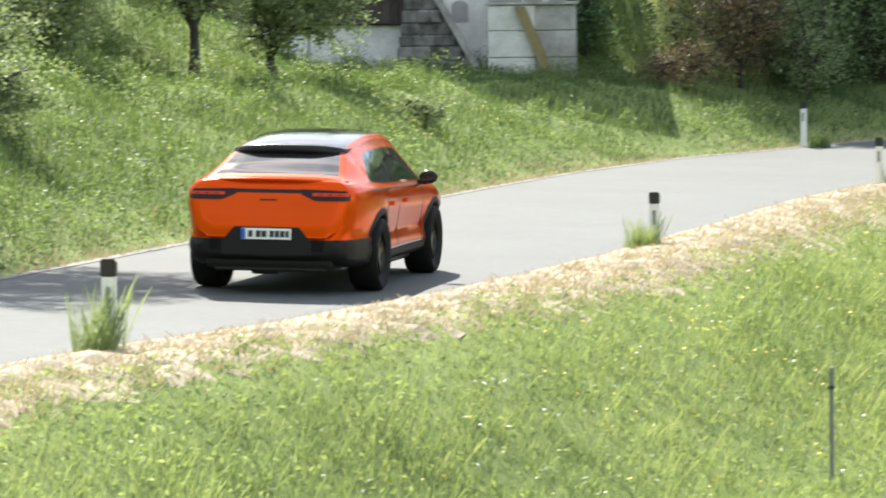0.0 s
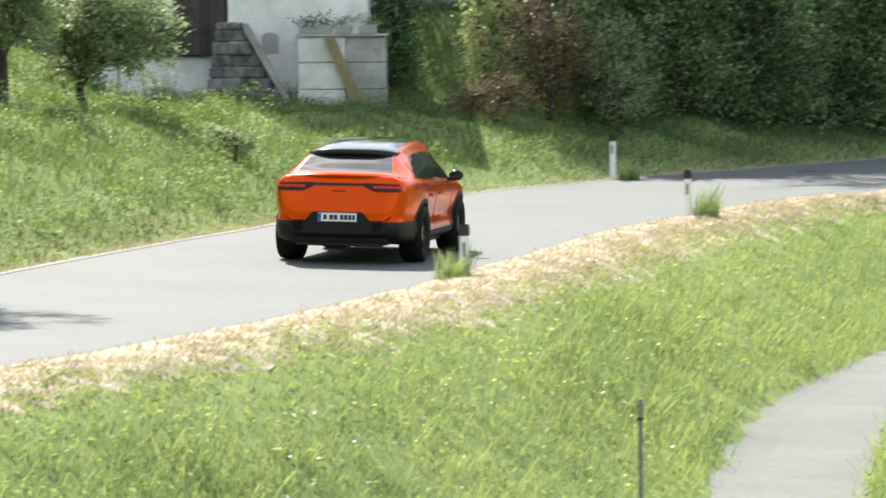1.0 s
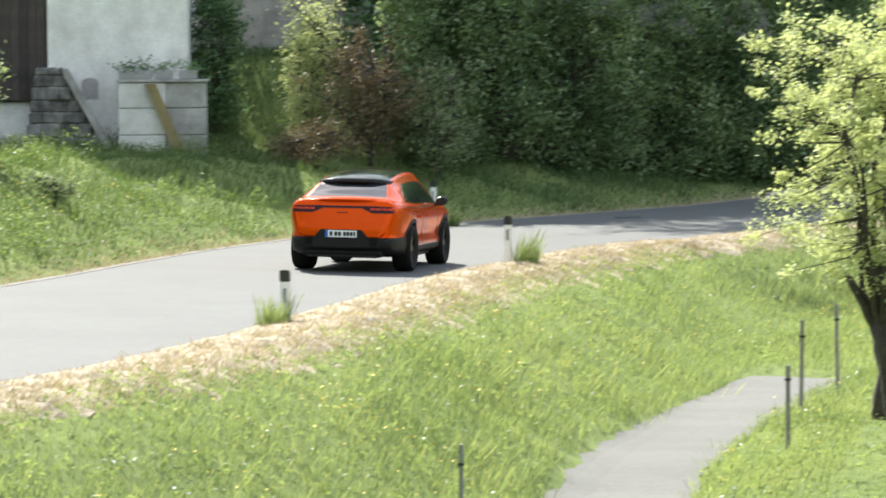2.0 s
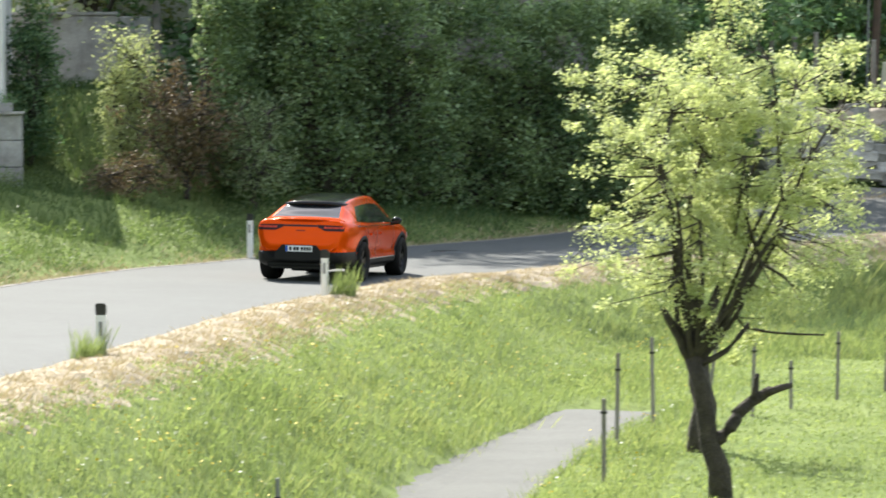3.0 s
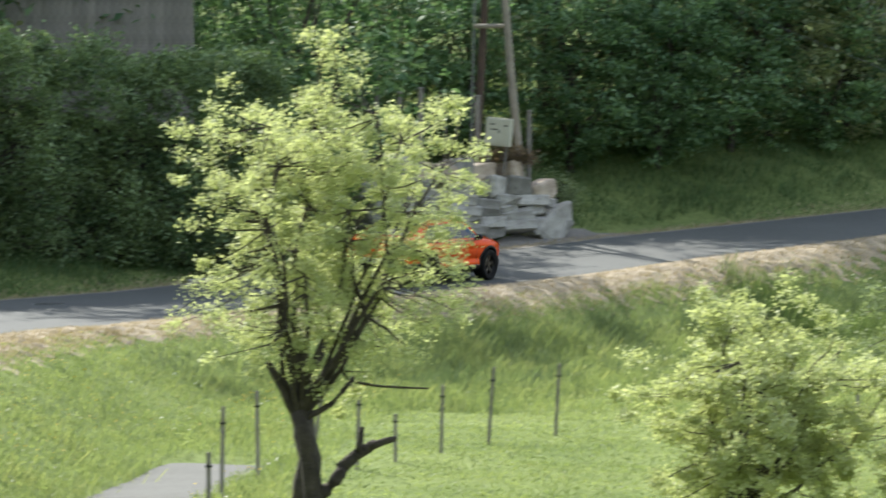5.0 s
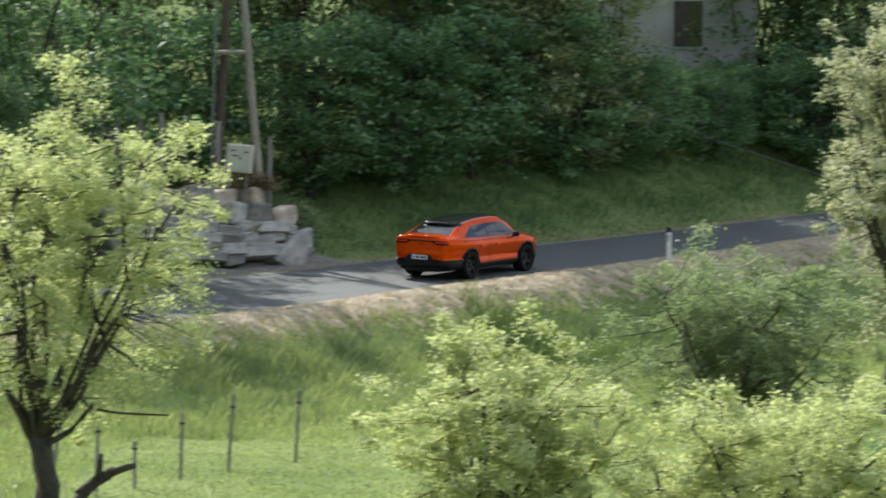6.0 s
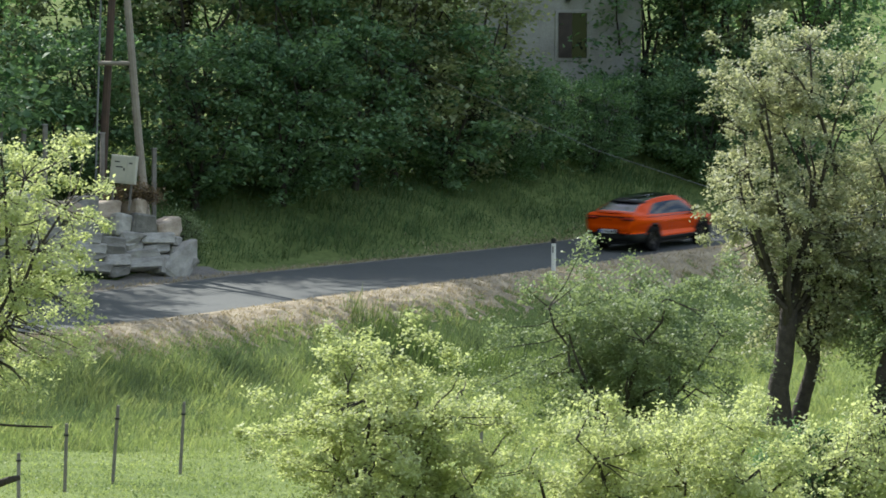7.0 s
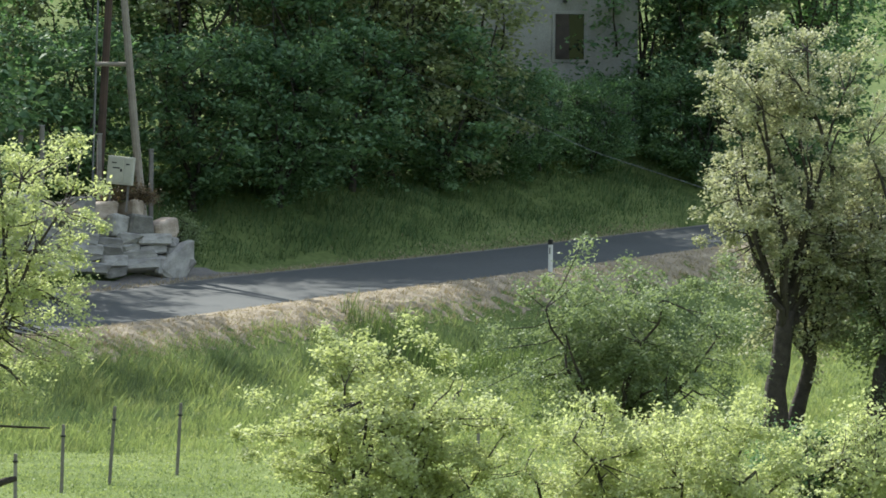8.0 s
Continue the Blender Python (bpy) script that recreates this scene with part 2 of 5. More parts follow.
def fast_mesh(name, verts, faces_flat, counts, mat, parent=None, label="", normals_up=False):
    """A large mesh straight from arrays."""
    me = bpy.data.meshes.new(name)
    me.vertices.add(len(verts))
    me.vertices.foreach_set("co", verts.astype(np.float32).ravel())
    me.loops.add(len(faces_flat))
    me.loops.foreach_set("vertex_index", faces_flat.astype(np.int32).ravel())
    me.polygons.add(len(counts))
    starts = np.concatenate([[0], np.cumsum(counts)[:-1]]).astype(np.int32)
    me.polygons.foreach_set("loop_start", starts)
    me.update(calc_edges=True)
    me.validate()
    me.materials.append(mat)
    ob = new(name, me)
    if parent:
        ob.parent = parent
    if label:
        ob["label"] = label
    return ob


# ---------------------------------------------------------------- the lie of the land
KNOTS = np.array([(-14, -10, .5), (-8.2, 12, .35), (-4.6, 26, .15), (-1.6, 39.1, -.07), (2.92, 56.0, -.25), (8.13, 71.2, -.42), (10.4, 74.9, -.42),
                  (17.5, 83.5, -.25), (26.3, 92.0, .06), (37.3, 99.8, .8), (52, 109.5, 1.95), (70, 119.5, 3.3), (100, 133, 5.2)])


def spline(k, n):
    p = np.vstack([2 * k[0] - k[1], k, 2 * k[-1] - k[-2]])
    out = []
    for i in range(1, len(p) - 2):
        a, b, c, d = p[i - 1:i + 3]
        for u in np.linspace(0, 1, n, endpoint=False):
            out.append(.5 * (2 * b + (c - a) * u + (2 * a - 5 * b + 4 * c - d) * u * u + (3 * b - a - 3 * c + d) * u ** 3))
    return np.array(out + [k[-1]])


LANE = spline(KNOTS, 14)
LANE_S = np.concatenate([[0], np.cumsum(np.linalg.norm(np.diff(LANE[:, :2], axis=0), axis=1))])
S_START = float(LANE_S[3 * 14])          # where the car is at the start


def right_edge(s):
    """The road's edges, from the line on which the car drives."""
    return np.interp(s - S_START, (-12, -9, -5, 0, 6, 14, 21, 33, 37, 52, 60, 66, 80), (.2, .45, 1.2, 1.75, 2.05, 2.05, 1.75, 1.7, 2.1, 2.3, 1.9, 1.5, 1.7))


def left_edge(s):
    return np.interp(s - S_START, (-10, 0, 19, 28, 40, 48, 60, 70, 83, 95), (-3.4, -3.2, -3.5, -4.1, -4.4, -3.3, -3.6, -4.0, -3.0, -2.8))



def road_frame(x, y):
    """Along the road, to the right of the car's line, and the road's height, for arrays of places."""
    x, y = np.atleast_1d(np.asarray(x, float)), np.atleast_1d(np.asarray(y, float))
    s, o, z = np.zeros_like(x), np.zeros_like(x), np.zeros_like(x)
    a, d = LANE[:-1, :2], np.diff(LANE[:, :2], axis=0)
    ll = (d ** 2).sum(1)
    for i in range(0, len(x), 20000):
        px, py = x[i:i + 20000, None], y[i:i + 20000, None]
        u = np.clip(((px - a[:, 0]) * d[:, 0] + (py - a[:, 1]) * d[:, 1]) / ll, 0, 1)
        ex, ey = px - a[:, 0] - u * d[:, 0], py - a[:, 1] - u * d[:, 1]
        q = ex ** 2 + ey ** 2
        k = q.argmin(1)
        r = np.arange(len(k))
        side = np.sign(ex[r, k] * d[k, 1] - ey[r, k] * d[k, 0])
        s[i:i + 20000] = LANE_S[k] + u[r, k] * np.sqrt(ll[k])
        o[i:i + 20000] = side * np.sqrt(q[r, k])
        z[i:i + 20000] = LANE[k, 2] + u[r, k] * (LANE[k + 1, 2] - LANE[k, 2])
    return s, o, z


def smooth(a, b, v):
    t = np.clip((v - a) / (b - a), 0, 1)
    return t * t * (3 - 2 * t)


def bank_of(s):
    return 0.022 + .026 * smooth(92, 112, s)


def lumps(x, y):
    return (np.sin(x * 1.3 + 2 * np.sin(y * .37)) * np.cos(y * 1.1 + 1.7 * np.sin(x * .41)) * .6 + np.sin(x * 2.9 + y * 1.7) * np.sin(y * 2.3 - x * .8) * .4)


# footpath through the meadow
PATH_LINE = np.array([(3.6, 24), (4.5, 32), (5.85, 40.3), (6.9, 45), (8.25, 49.3), (10.1, 54.3), (11.4, 57.6), (13.2, 60.6)], float)
PATH_CURVE = spline(np.column_stack([PATH_LINE, np.zeros(len(PATH_LINE))]), 14)


def path_distance(x, y):
    d = np.full(len(x), 1e9)
    for c in PATH_CURVE[:-15, :2]:
        d = np.minimum(d, (x - c[0]) ** 2 + (y - c[1]) ** 2)
    return np.sqrt(d)


def terrain(x, y, under=True, dip=True):
    s, o, rz = road_frame(x, y)
    re, le = right_edge(s), left_edge(s)
    ds = s - S_START
    z = rz - np.clip(o, le, re) * bank_of(s)
    n = np.maximum(o - re, 0)            # towards the meadow
    f = np.maximum(le - o, 0)            # towards the hill
    floor_z = -1.8 + np.maximum(rz - 0.1, 0) * 0.6
    drop = smooth(0.9, 4.7, n)
    near_z = z + .05 * smooth(0, .6, n) * (1 - smooth(.8, 2.0, n))
    z = np.where(n > 0, near_z + (floor_z - near_z) * drop, z)
    slope = np.interp(ds, (-20, 25, 40, 55, 62, 72), (.52, .48, .26, .24, .28, .40))
    reach = np.interp(ds, (25, 40), (3.4, 5.0))
    shelf = np.interp(ds, (25, 38, 46), (-.01, .02, .15))
    foot = np.interp(ds, (58, 63, 74, 79), (.4, 1.9, 1.9, .4))
    rise = slope * np.clip(f - foot, 0, reach) + shelf * np.clip(f - foot - reach, 0, 14) + .32 * np.clip(f - 19, 0, 110)
    z = z + rise
    z = z + .30 * np.clip(-y - 12, 0, 160)   # an added hill, unseen behind the viewer, to darken the car's reflections
    # the hillside climbs towards the orchard
    z = z + (1.2 * smooth(-4.6, -7.5, x) * smooth(46, 60, y) + 1.0 * smooth(-2.4, -4.8, x) * smooth(67.5, 75, y)) * (1 - smooth(110, 160, y))
    garden = smooth(86.5, 92, y) * smooth(1.9, 2.8, x) * (1 - smooth(6.4, 8.0, x)) * (1 - smooth(99, 108, y))
    z = z + garden * np.maximum(3.35 - z, 0)
    amp = .05 * smooth(1.0, 3, n) + .2 * smooth(.8, 3, f) + .25 * smooth(15, 40, f)
    z = z + amp * lumps(x, y)
    if dip:
        z = z - .13 * (1 - smooth(.72, 1.0, path_distance(x, y)))
    if under:
        inside = (o > le + .12) & (o < re - .12)
        z = np.where(inside, z - .1, z)
    return z


def height(x, y):
    return float(terrain(np.array([x]), np.array([y]), False)[0])


def axis_steps(lo, hi, fine_lo, fine_hi, step):
    v = list(np.arange(fine_lo, fine_hi + 1e-6, step))
    g, w = step, fine_hi
    while w < hi:
        g *= 1.18
        w += g
        v.append(w)
    g, w = step, fine_lo
    while w > lo:
        g *= 1.18
        w -= g
        v.insert(0, w)
    return np.array(v)


def build_ground():
    xs, ys = axis_steps(-1500, 1500, -14, 62, .45), axis_steps(-1200, 2500, 18, 126, .45)
    gx, gy = np.meshgrid(xs, ys)
    gz = terrain(gx.ravel(), gy.ravel())
    v = np.stack([gx.ravel(), gy.ravel(), gz], 1)
    w, h = len(xs), len(ys)
    i = (np.arange(h - 1)[:, None] * w + np.arange(w - 1)[None]).ravel()
    f = np.stack([i, i + 1, i + w + 1, i + w], 1)
    ob = fast_mesh("ground", v, f.ravel(), np.full(len(f), 4), SOIL)
    ob.data.polygons.foreach_set("use_smooth", [True] * len(ob.data.polygons))
    tagged(ob, "green grassy meadow and hillside around the road", "ground", kind="structure")


def ribbon(name, o0, o1, s0, s1, mat, lift, step=.5, cols=6, wobble=0.0, skirt=0.0, sink=0.0, rough=0.0):
    """A strip that follows the road between two offsets."""
    ss = np.arange(s0, s1, step)
    bm = bmesh.new()
    rows = []
    for s in ss:
        k = min(max(int(np.searchsorted(LANE_S, s)) - 1, 0), len(LANE) - 2)
        u = (s - LANE_S[k]) / (LANE_S[k + 1] - LANE_S[k])
        p = LANE[k] * (1 - u) + LANE[k + 1] * u
        a = LANE[min(k + 2, len(LANE) - 1), :2] - LANE[max(k - 1, 0), :2]
        a = a / np.linalg.norm(a)
        rt = np.array([a[1], -a[0]])
        w0 = min(wobble, .06) * (noise.noise((s * .8, 1, 0)) + .5 * noise.noise((s * 2.9, 5, 0)))
        w1 = wobble * (noise.noise((s * .8, 9, 0)) + .5 * noise.noise((s * 2.9, 3, 0)))
        row = []
        f0, f1 = o0(s), o1(s)
        for c in range(cols):
            o = (f0 + w0) * (1 - c / (cols - 1)) + (f1 + w1) * c / (cols - 1)
            q = p[:2] + rt * o
            z = p[2] - o * bank_of(s) if left_edge(s) - .2 <= o <= right_edge(s) + .2 else None
            row.append((q[0], q[1], z))
        rows.append(row)
    flat = [(x, y) for r in rows for x, y, z in r]
    tz = terrain(np.array([p[0] for p in flat]), np.array([p[1] for p in flat]), False).reshape(len(rows), cols)
    vs = [[bm.verts.new((x, y, (z if z is not None else tz[i, j]) + lift - sink * (j / (cols - 1)) ** 2 + rough * min(j / 3, 1) * (noise.noise((x * 3, y * 3, 1)) + .7 * noise.noise((x * 7, y * 7, 4))))) for j, (x, y, z) in enumerate(r)] for i, r in enumerate(rows)]
    if skirt:
        for r in vs:
            e0, e1 = r[0].co, r[-1].co
            r.insert(0, bm.verts.new((e0.x, e0.y, e0.z - skirt)))
            r.append(bm.verts.new((e1.x, e1.y, e1.z - skirt)))
    for r0, r1 in zip(vs, vs[1:]):
        for j in range(len(r0) - 1):
            bm.faces.new((r0[j], r0[j + 1], r1[j + 1], r1[j]))
    return part(name, bm, mat, smooth=False)


build_ground()
road = tagged(ribbon("road", left_edge, right_edge, 2, float(LANE_S[-1]) - 2, ASPHALT, .012, wobble=.06, skirt=.12), "narrow grey asphalt country road, patched and dusty", "road", kind="structure")
shoulder = tagged(ribbon("verge", lambda s: right_edge(s) - .02, lambda s: right_edge(s) + float(np.interp(s - S_START, (-8, 10, 40, 55), (1.5, 1.8, 1.9, 2.4))), 10, 150, DRY, .05, step=.2, cols=14, wobble=.35, skirt=.02, sink=.07, rough=.07), "dry straw-coloured mown verge along the road", "verge", kind="structure")
far_line = tagged(ribbon("trim", lambda s: left_edge(s) - .14, lambda s: left_edge(s) + .02, 30, 150, GRAVEL, .02, cols=2, wobble=.03, skirt=.1), "pale crumbling gravel edge of the road", "road edge", kind="structure")

apron = tagged(ribbon("driveway", lambda s: left_edge(s) - 2.1, lambda s: left_edge(s) - .15, S_START + 62.5, S_START + 71.5, GRAVEL, .025, cols=6, wobble=.2, skirt=.05), "pale gravel apron in front of the boulder wall", "driveway", kind="structure")

def build_path():
    c = PATH_CURVE
    d = np.gradient(c[:, :2], axis=0)
    d /= np.linalg.norm(d, axis=1)[:, None]
    bm = bmesh.new()
    rows = []
    for i in range(len(c)):
        r = []
        for j in range(7):
            o = (j / 6 - .5) * 1.75 + .05 * noise.noise((i * .4, j // 3, 2))
            x, y = c[i, 0] + d[i, 1] * o, c[i, 1] - d[i, 0] * o
            r.append((x, y))
        rows.append(r)
    z = terrain(np.array([p[0] for r in rows for p in r]), np.array([p[1] for r in rows for p in r]), False, False).reshape(len(rows), 7)
    zc = np.convolve(np.pad(z.mean(1), 4, mode="edge"), np.ones(9) / 9, "valid")
    vs = []
    for i, r in enumerate(rows):
        row = [bm.verts.new((x, y, .5 * zc[i] + .5 * z[i, j] - .05 - .3 * max(0, (i - len(rows) + 16) / 15))) for j, (x, y) in enumerate(r)]
        row = [bm.verts.new(row[0].co - Vector((0, 0, .25)))] + row + [bm.verts.new(row[-1].co - Vector((0, 0, .25)))]
        vs.append(row)
    for r0, r1 in zip(vs, vs[1:]):
        for j in range(len(r0) - 1):
            bm.faces.new((r0[j], r0[j + 1], r1[j + 1], r1[j]))
    tagged(part("footpath", bm, PATH), "narrow pale asphalt footpath curving through the meadow", "path", kind="structure")


build_path()


# ---------------------------------------------------------------- plants
rng = np.random.default_rng(7)


def leaf_arrays(c, size, r, up=0.35, aspect=0.62):
    """Folded pointed leaves at the places c."""
    n = len(c)
    nrm = r.normal(size=(n, 3))
    nrm[:, 2] = np.abs(nrm[:, 2]) + up
    nrm /= np.linalg.norm(nrm, axis=1)[:, None]
    d = r.normal(size=(n, 3))
    d -= nrm * (d * nrm).sum(1)[:, None]
    d /= np.linalg.norm(d, axis=1)[:, None] + 1e-9
    e = np.cross(nrm, d)
    s = (size * r.uniform(.65, 1.35, n))[:, None]
    v = np.stack([c - d * s * .5, c + e * s * aspect * .5 + nrm * s * .12, c + d * s * .5, c - e * s * aspect * .5 + nrm * s * .12], 1)
    return v.reshape(-1, 3)


def leaves(name, c, size, mat, parent, r, label="", **k):
    v = leaf_arrays(np.asarray(c, float), size, r, **k)
    n = len(c)
    return fast_mesh(name, v, np.arange(4 * n), np.full(n, 4), mat, parent, label)


def bent(a, b, r, sag=.12, steps=5):
    a, b = np.asarray(a, float), np.asarray(b, float)
    l = np.linalg.norm(b - a)
    off = r.normal(size=3) * sag * l
    off[2] = -abs(off[2]) * .4
    return [tuple(a + (b - a) * u + off * math.sin(math.pi * u) + r.normal(size=3) * .015 * l * (0 < u < 1)) for u in np.linspace(0, 1, steps)]


def tree(name, place, trunk_h, trunk_r, crown, leaf_mat, leaf_size, tips, per_tip, seed, limbs=7, cluster=.2, lean=(0, 0), bare=.0, label="", category="tree", group="", base_z=None, shell=.5, stubs=(), limb_r=.45, twig_r=.012, trunk_mat=None, twig_share=1.0, fork=.75, tight=.13, flat=.75, up=.35):
    """Tapered trunk, limbs and twigs, and a loose crown. crown: centre (x, y, z over the base) and half sizes."""
    r = np.random.default_rng(seed)
    cx, cy, cz, rx, ry, rz = crown
    ob = new(name)
    bm = bmesh.new()
    top = np.array([lean[0], lean[1], trunk_h])
    tr = [tuple(top * u + np.array([r.normal() * .04, r.normal() * .04, 0]) * (0 < u < 1) + np.array([0, 0, -.25]) * (u == 0)) for u in np.linspace(0, 1, 6)]
    tube(bm, tr, [trunk_r * (1.45 - .9 * u if u < .25 else 1.22 - .35 * u) for u in np.linspace(0, 1, 6)], 9)
    trunk_bm = bm
    limb_bm = bmesh.new()
    nodes = []
    for i in range(limbs):
        a = 2 * math.pi * (i + r.uniform(-.3, .3)) / limbs
        q = r.uniform(.35, .75)
        end = np.array([cx + rx * q * math.cos(a), cy + ry * q * math.sin(a), cz + rz * r.uniform(-.25, .75)])
        st = top * r.uniform(fork, 1.0)
        p = bent(st, end, r, .07, 8)
        r0 = trunk_r * limb_r * r.uniform(.7, 1.1)
        one = bmesh.new()
        tube(one, p, [r0 * (1 - .8 * u) + .008 for u in np.linspace(0, 1, 8)], 6)
        part("limb", one, trunk_mat or BARK, ob)
        nodes += p[2:]
    nodes = np.array(nodes)
    d = r.normal(size=(tips, 3))
    d /= np.linalg.norm(d, axis=1)[:, None]
    q = (shell + (1 - shell) * r.uniform(0, 1, tips)) ** .8
    lump = 1 + .34 * np.sin(d[:, 0] * 5 + seed) * np.cos(d[:, 1] * 4 + seed * 2) + .15 * np.sin(d[:, 2] * 7 + seed)
    t = np.array([cx, cy, cz]) + d * q[:, None] * lump[:, None] * np.array([rx, ry, rz])
    t[:, 2] += np.where(d[:, 2] > .1, np.minimum(np.abs(r.normal(size=tips)) ** 2 * .07, .18) * rz, 0)     # upright shoots
    t = t[t[:, 2] > .15]
    cs = []
    for e in t:
        k = ((nodes - e) ** 2).sum(1).argmin()
        p = bent(nodes[k], e, r, .1, 4)
        if r.uniform() < twig_share:
            tube(limb_bm, p, [twig_r * 1.6, twig_r * 1.2, twig_r * .8, twig_r * .4], 3, False)
        if r.uniform() < bare:
            continue
        m = max(2, int(per_tip * r.uniform(.5, 1.5)))
        u = (1.03 - np.abs(r.normal(size=m)) * np.where(r.uniform(size=m) < .2, .4, tight))[:, None]
        pa = np.array(p[1])
        cs.append(pa + (e - pa) * u + r.normal(size=(m, 3)) * cluster * r.uniform(.7, 1.3) * np.array([1, 1, flat]))
    for pa, pb, pr in stubs:
        tube(trunk_bm, bent(pa, pb, r, .08, 5), [pr, pr * .95, pr * .85, pr * .8, pr * .55], 8)
    part("trunk", trunk_bm, trunk_mat or BARK, ob, smooth=True)
    tagged(part("twigwork", limb_bm, trunk_mat or BARK, ob), kind="stuff")
    leaves("crown", np.concatenate(cs), leaf_size, leaf_mat, ob, r, up=up)
    x, y = place
    ob.matrix_world = pose(x, y, height(x, y) if base_z is None else base_z)
    return tagged(ob, label, category, group)


def grass(name, n, pick, h, w, mat, label, seed, lean=.35, category="grass"):
    """Blades of grass: pick(r, n) gives the places and a factor for the height."""
    r = np.random.default_rng(seed)
    x, y, hf = pick(r, n)
    n = len(x)
    z = terrain(x, y, False) - .02
    hh = h * hf * r.uniform(.55, 1.25, n)
    a = r.uniform(0, 2 * math.pi, n)
    ww = w * r.uniform(.6, 1.4, n) * np.interp(y, (30, 100), (1.0, 2.2))
    dx, dy = np.cos(a) * ww / 2, np.sin(a) * ww / 2
    b = r.uniform(0, 2 * math.pi, n)
    l = lean * hh * r.uniform(.2, 1.6, n)
    lx, ly = np.cos(b) * l + .12 * hh, np.sin(b) * l
    v = np.empty((n, 4, 3))
    v[:, 0] = np.stack([x - dx, y - dy, z], 1)
    v[:, 1] = np.stack([x + dx, y + dy, z], 1)
    v[:, 2] = np.stack([x + dx * .3 + lx, y + dy * .3 + ly, z + hh], 1)
    v[:, 3] = np.stack([x - dx * .3 + lx * .75, y - dy * .3 + ly * .75, z + hh * .8], 1)
    f = np.arange(4 * n)
    return tagged(fast_mesh(name, v.reshape(-1, 3), f.ravel(), np.full(n, 4), mat), label, category, kind="stuff")


def off_path(x, y, gap):
    return path_distance(x, y) > gap


def sector(r, n, a0, a1, d0, d1):
    a, d = np.radians(r.uniform(a0, a1, n)), r.uniform(d0, d1, n)
    return np.sin(a) * d, np.cos(a) * d


def pick_meadow(r, n):
    x, y = sector(r, n, -7.5, 27.5, 23, 104)
    s, o, _ = road_frame(x, y)
    k = (o > right_edge(s) + np.interp(s - S_START, (-8, 10, 40, 55), (1.0, 1.25, 1.3, 1.6)) + .5 * lumps(x * 1.7, y * 1.7)) & off_path(x, y, .84)
    x, y, s, o = x[k], y[k], s[k], o[k]
    mown = (1 - smooth(1.2, 3.0, o - right_edge(s)) * .0) * np.where((o > 9.2) & (s < 84), .35, 1.0)
    tall = 1 + .9 * smooth(80, 98, s) * smooth(4.5, 6, o) * (1 - smooth(9, 14, o))
    return x, y, mown * tall * (.75 + .4 * lumps(x * .6, y * .6)) * (.45 + .55 * smooth(1.2, 2.6, o - right_edge(s)))


def pick_bank(r, n):
    x, y = sector(r, n, -8, 28.5, 33, 128)
    s, o, _ = road_frame(x, y)
    drive = (s - S_START > 62) & (s - S_START < 76) & (o > left_edge(s) - 2.1)
    k = (o < left_edge(s) - .3 - .2 * lumps(x * 2, y * 2)) & (o > -24) & ~drive
    x, y, s, o = x[k], y[k], s[k], o[k]
    f = left_edge(s) - o
    return x, y, (.4 + .6 * smooth(.3, 2.0, f)) * (.8 + .6 * lumps(x * .8, y * .8))


def pick_straw(r, n):
    s = r.uniform(30, 142, n)
    o = right_edge(s) + .02 + r.uniform(0, 1, n) ** .8 * r.uniform(.8, 1.25, n) * np.interp(s - S_START, (-8, 10, 40, 55), (1.3, 1.5, 1.6, 2.2))
    i = np.clip(np.searchsorted(LANE_S, s) - 1, 1, len(LANE) - 2)
    d = LANE[i + 1, :2] - LANE[i - 1, :2]
    d /= np.linalg.norm(d, axis=1)[:, None]
    u = ((s - LANE_S[i]) / (LANE_S[i + 1] - LANE_S[i]))[:, None]
    p = LANE[i, :2] * (1 - u) + LANE[i + 1, :2] * u
    far = r.uniform(0, 1, n) < .2
    o = np.where(far, left_edge(s) - .05 - np.abs(r.normal(0, .5, n)), o)
    return p[:, 0] + d[:, 1] * o, p[:, 1] - d[:, 0] * o, .6 + .5 * r.uniform(0, 1, n)


grass("meadow_grass", 350000, pick_meadow, .25, .0105, GRASS, "tall light green meadow grass, unmown", 1)
grass("bank_grass", 360000, pick_bank, .32, .0125, BANK, "rough green grass on the roadside bank", 2)
grass("dry_grass", 68000, pick_straw, .12, .016, STRAW, "mown dry yellow grass along the road edge", 3, lean=.9)


def clumped(pick, count, spread, tall=(.5, 1.3)):
    """Places gathered in clumps, each clump of its own height."""
    def inner(r, n):
        x, y, hf = pick(r, count)
        k = r.integers(0, len(x), n)
        sp = (spread * r.uniform(.5, 1.5, len(x)))[k]
        f = hf[k] * r.uniform(tall[0], tall[1], len(x))[k]
        return x[k] + r.normal(size=n) * sp, y[k] + r.normal(size=n) * sp, f
    return inner


def pick_embankment(r, n):
    """The tall wind-laid grass below the road, past the footpath."""
    x, y = sector(r, n, 9, 28, 55, 108)
    s, o, _ = road_frame(x, y)
    k = (o > right_edge(s) + 2.9 + .6 * lumps(x * 1.3, y * 1.3)) & (o < right_edge(s) + 9) & (s > 82) & off_path(x, y, 1.1)
    x, y, s, o = x[k], y[k], s[k], o[k]
    return x, y, smooth(82, 94, s) * (1 - .5 * smooth(5, 9, o - right_edge(s))) * (.8 + .5 * lumps(x * .7, y * .7))


def near_bank(r, n):
    x, y, h = pick_bank(r, n)
    s, o, _ = road_frame(x, y)
    k = (s < S_START + 46) & (left_edge(s) - o > .5) & (left_edge(s) - o < 13)
    return x[k], y[k], h[k]


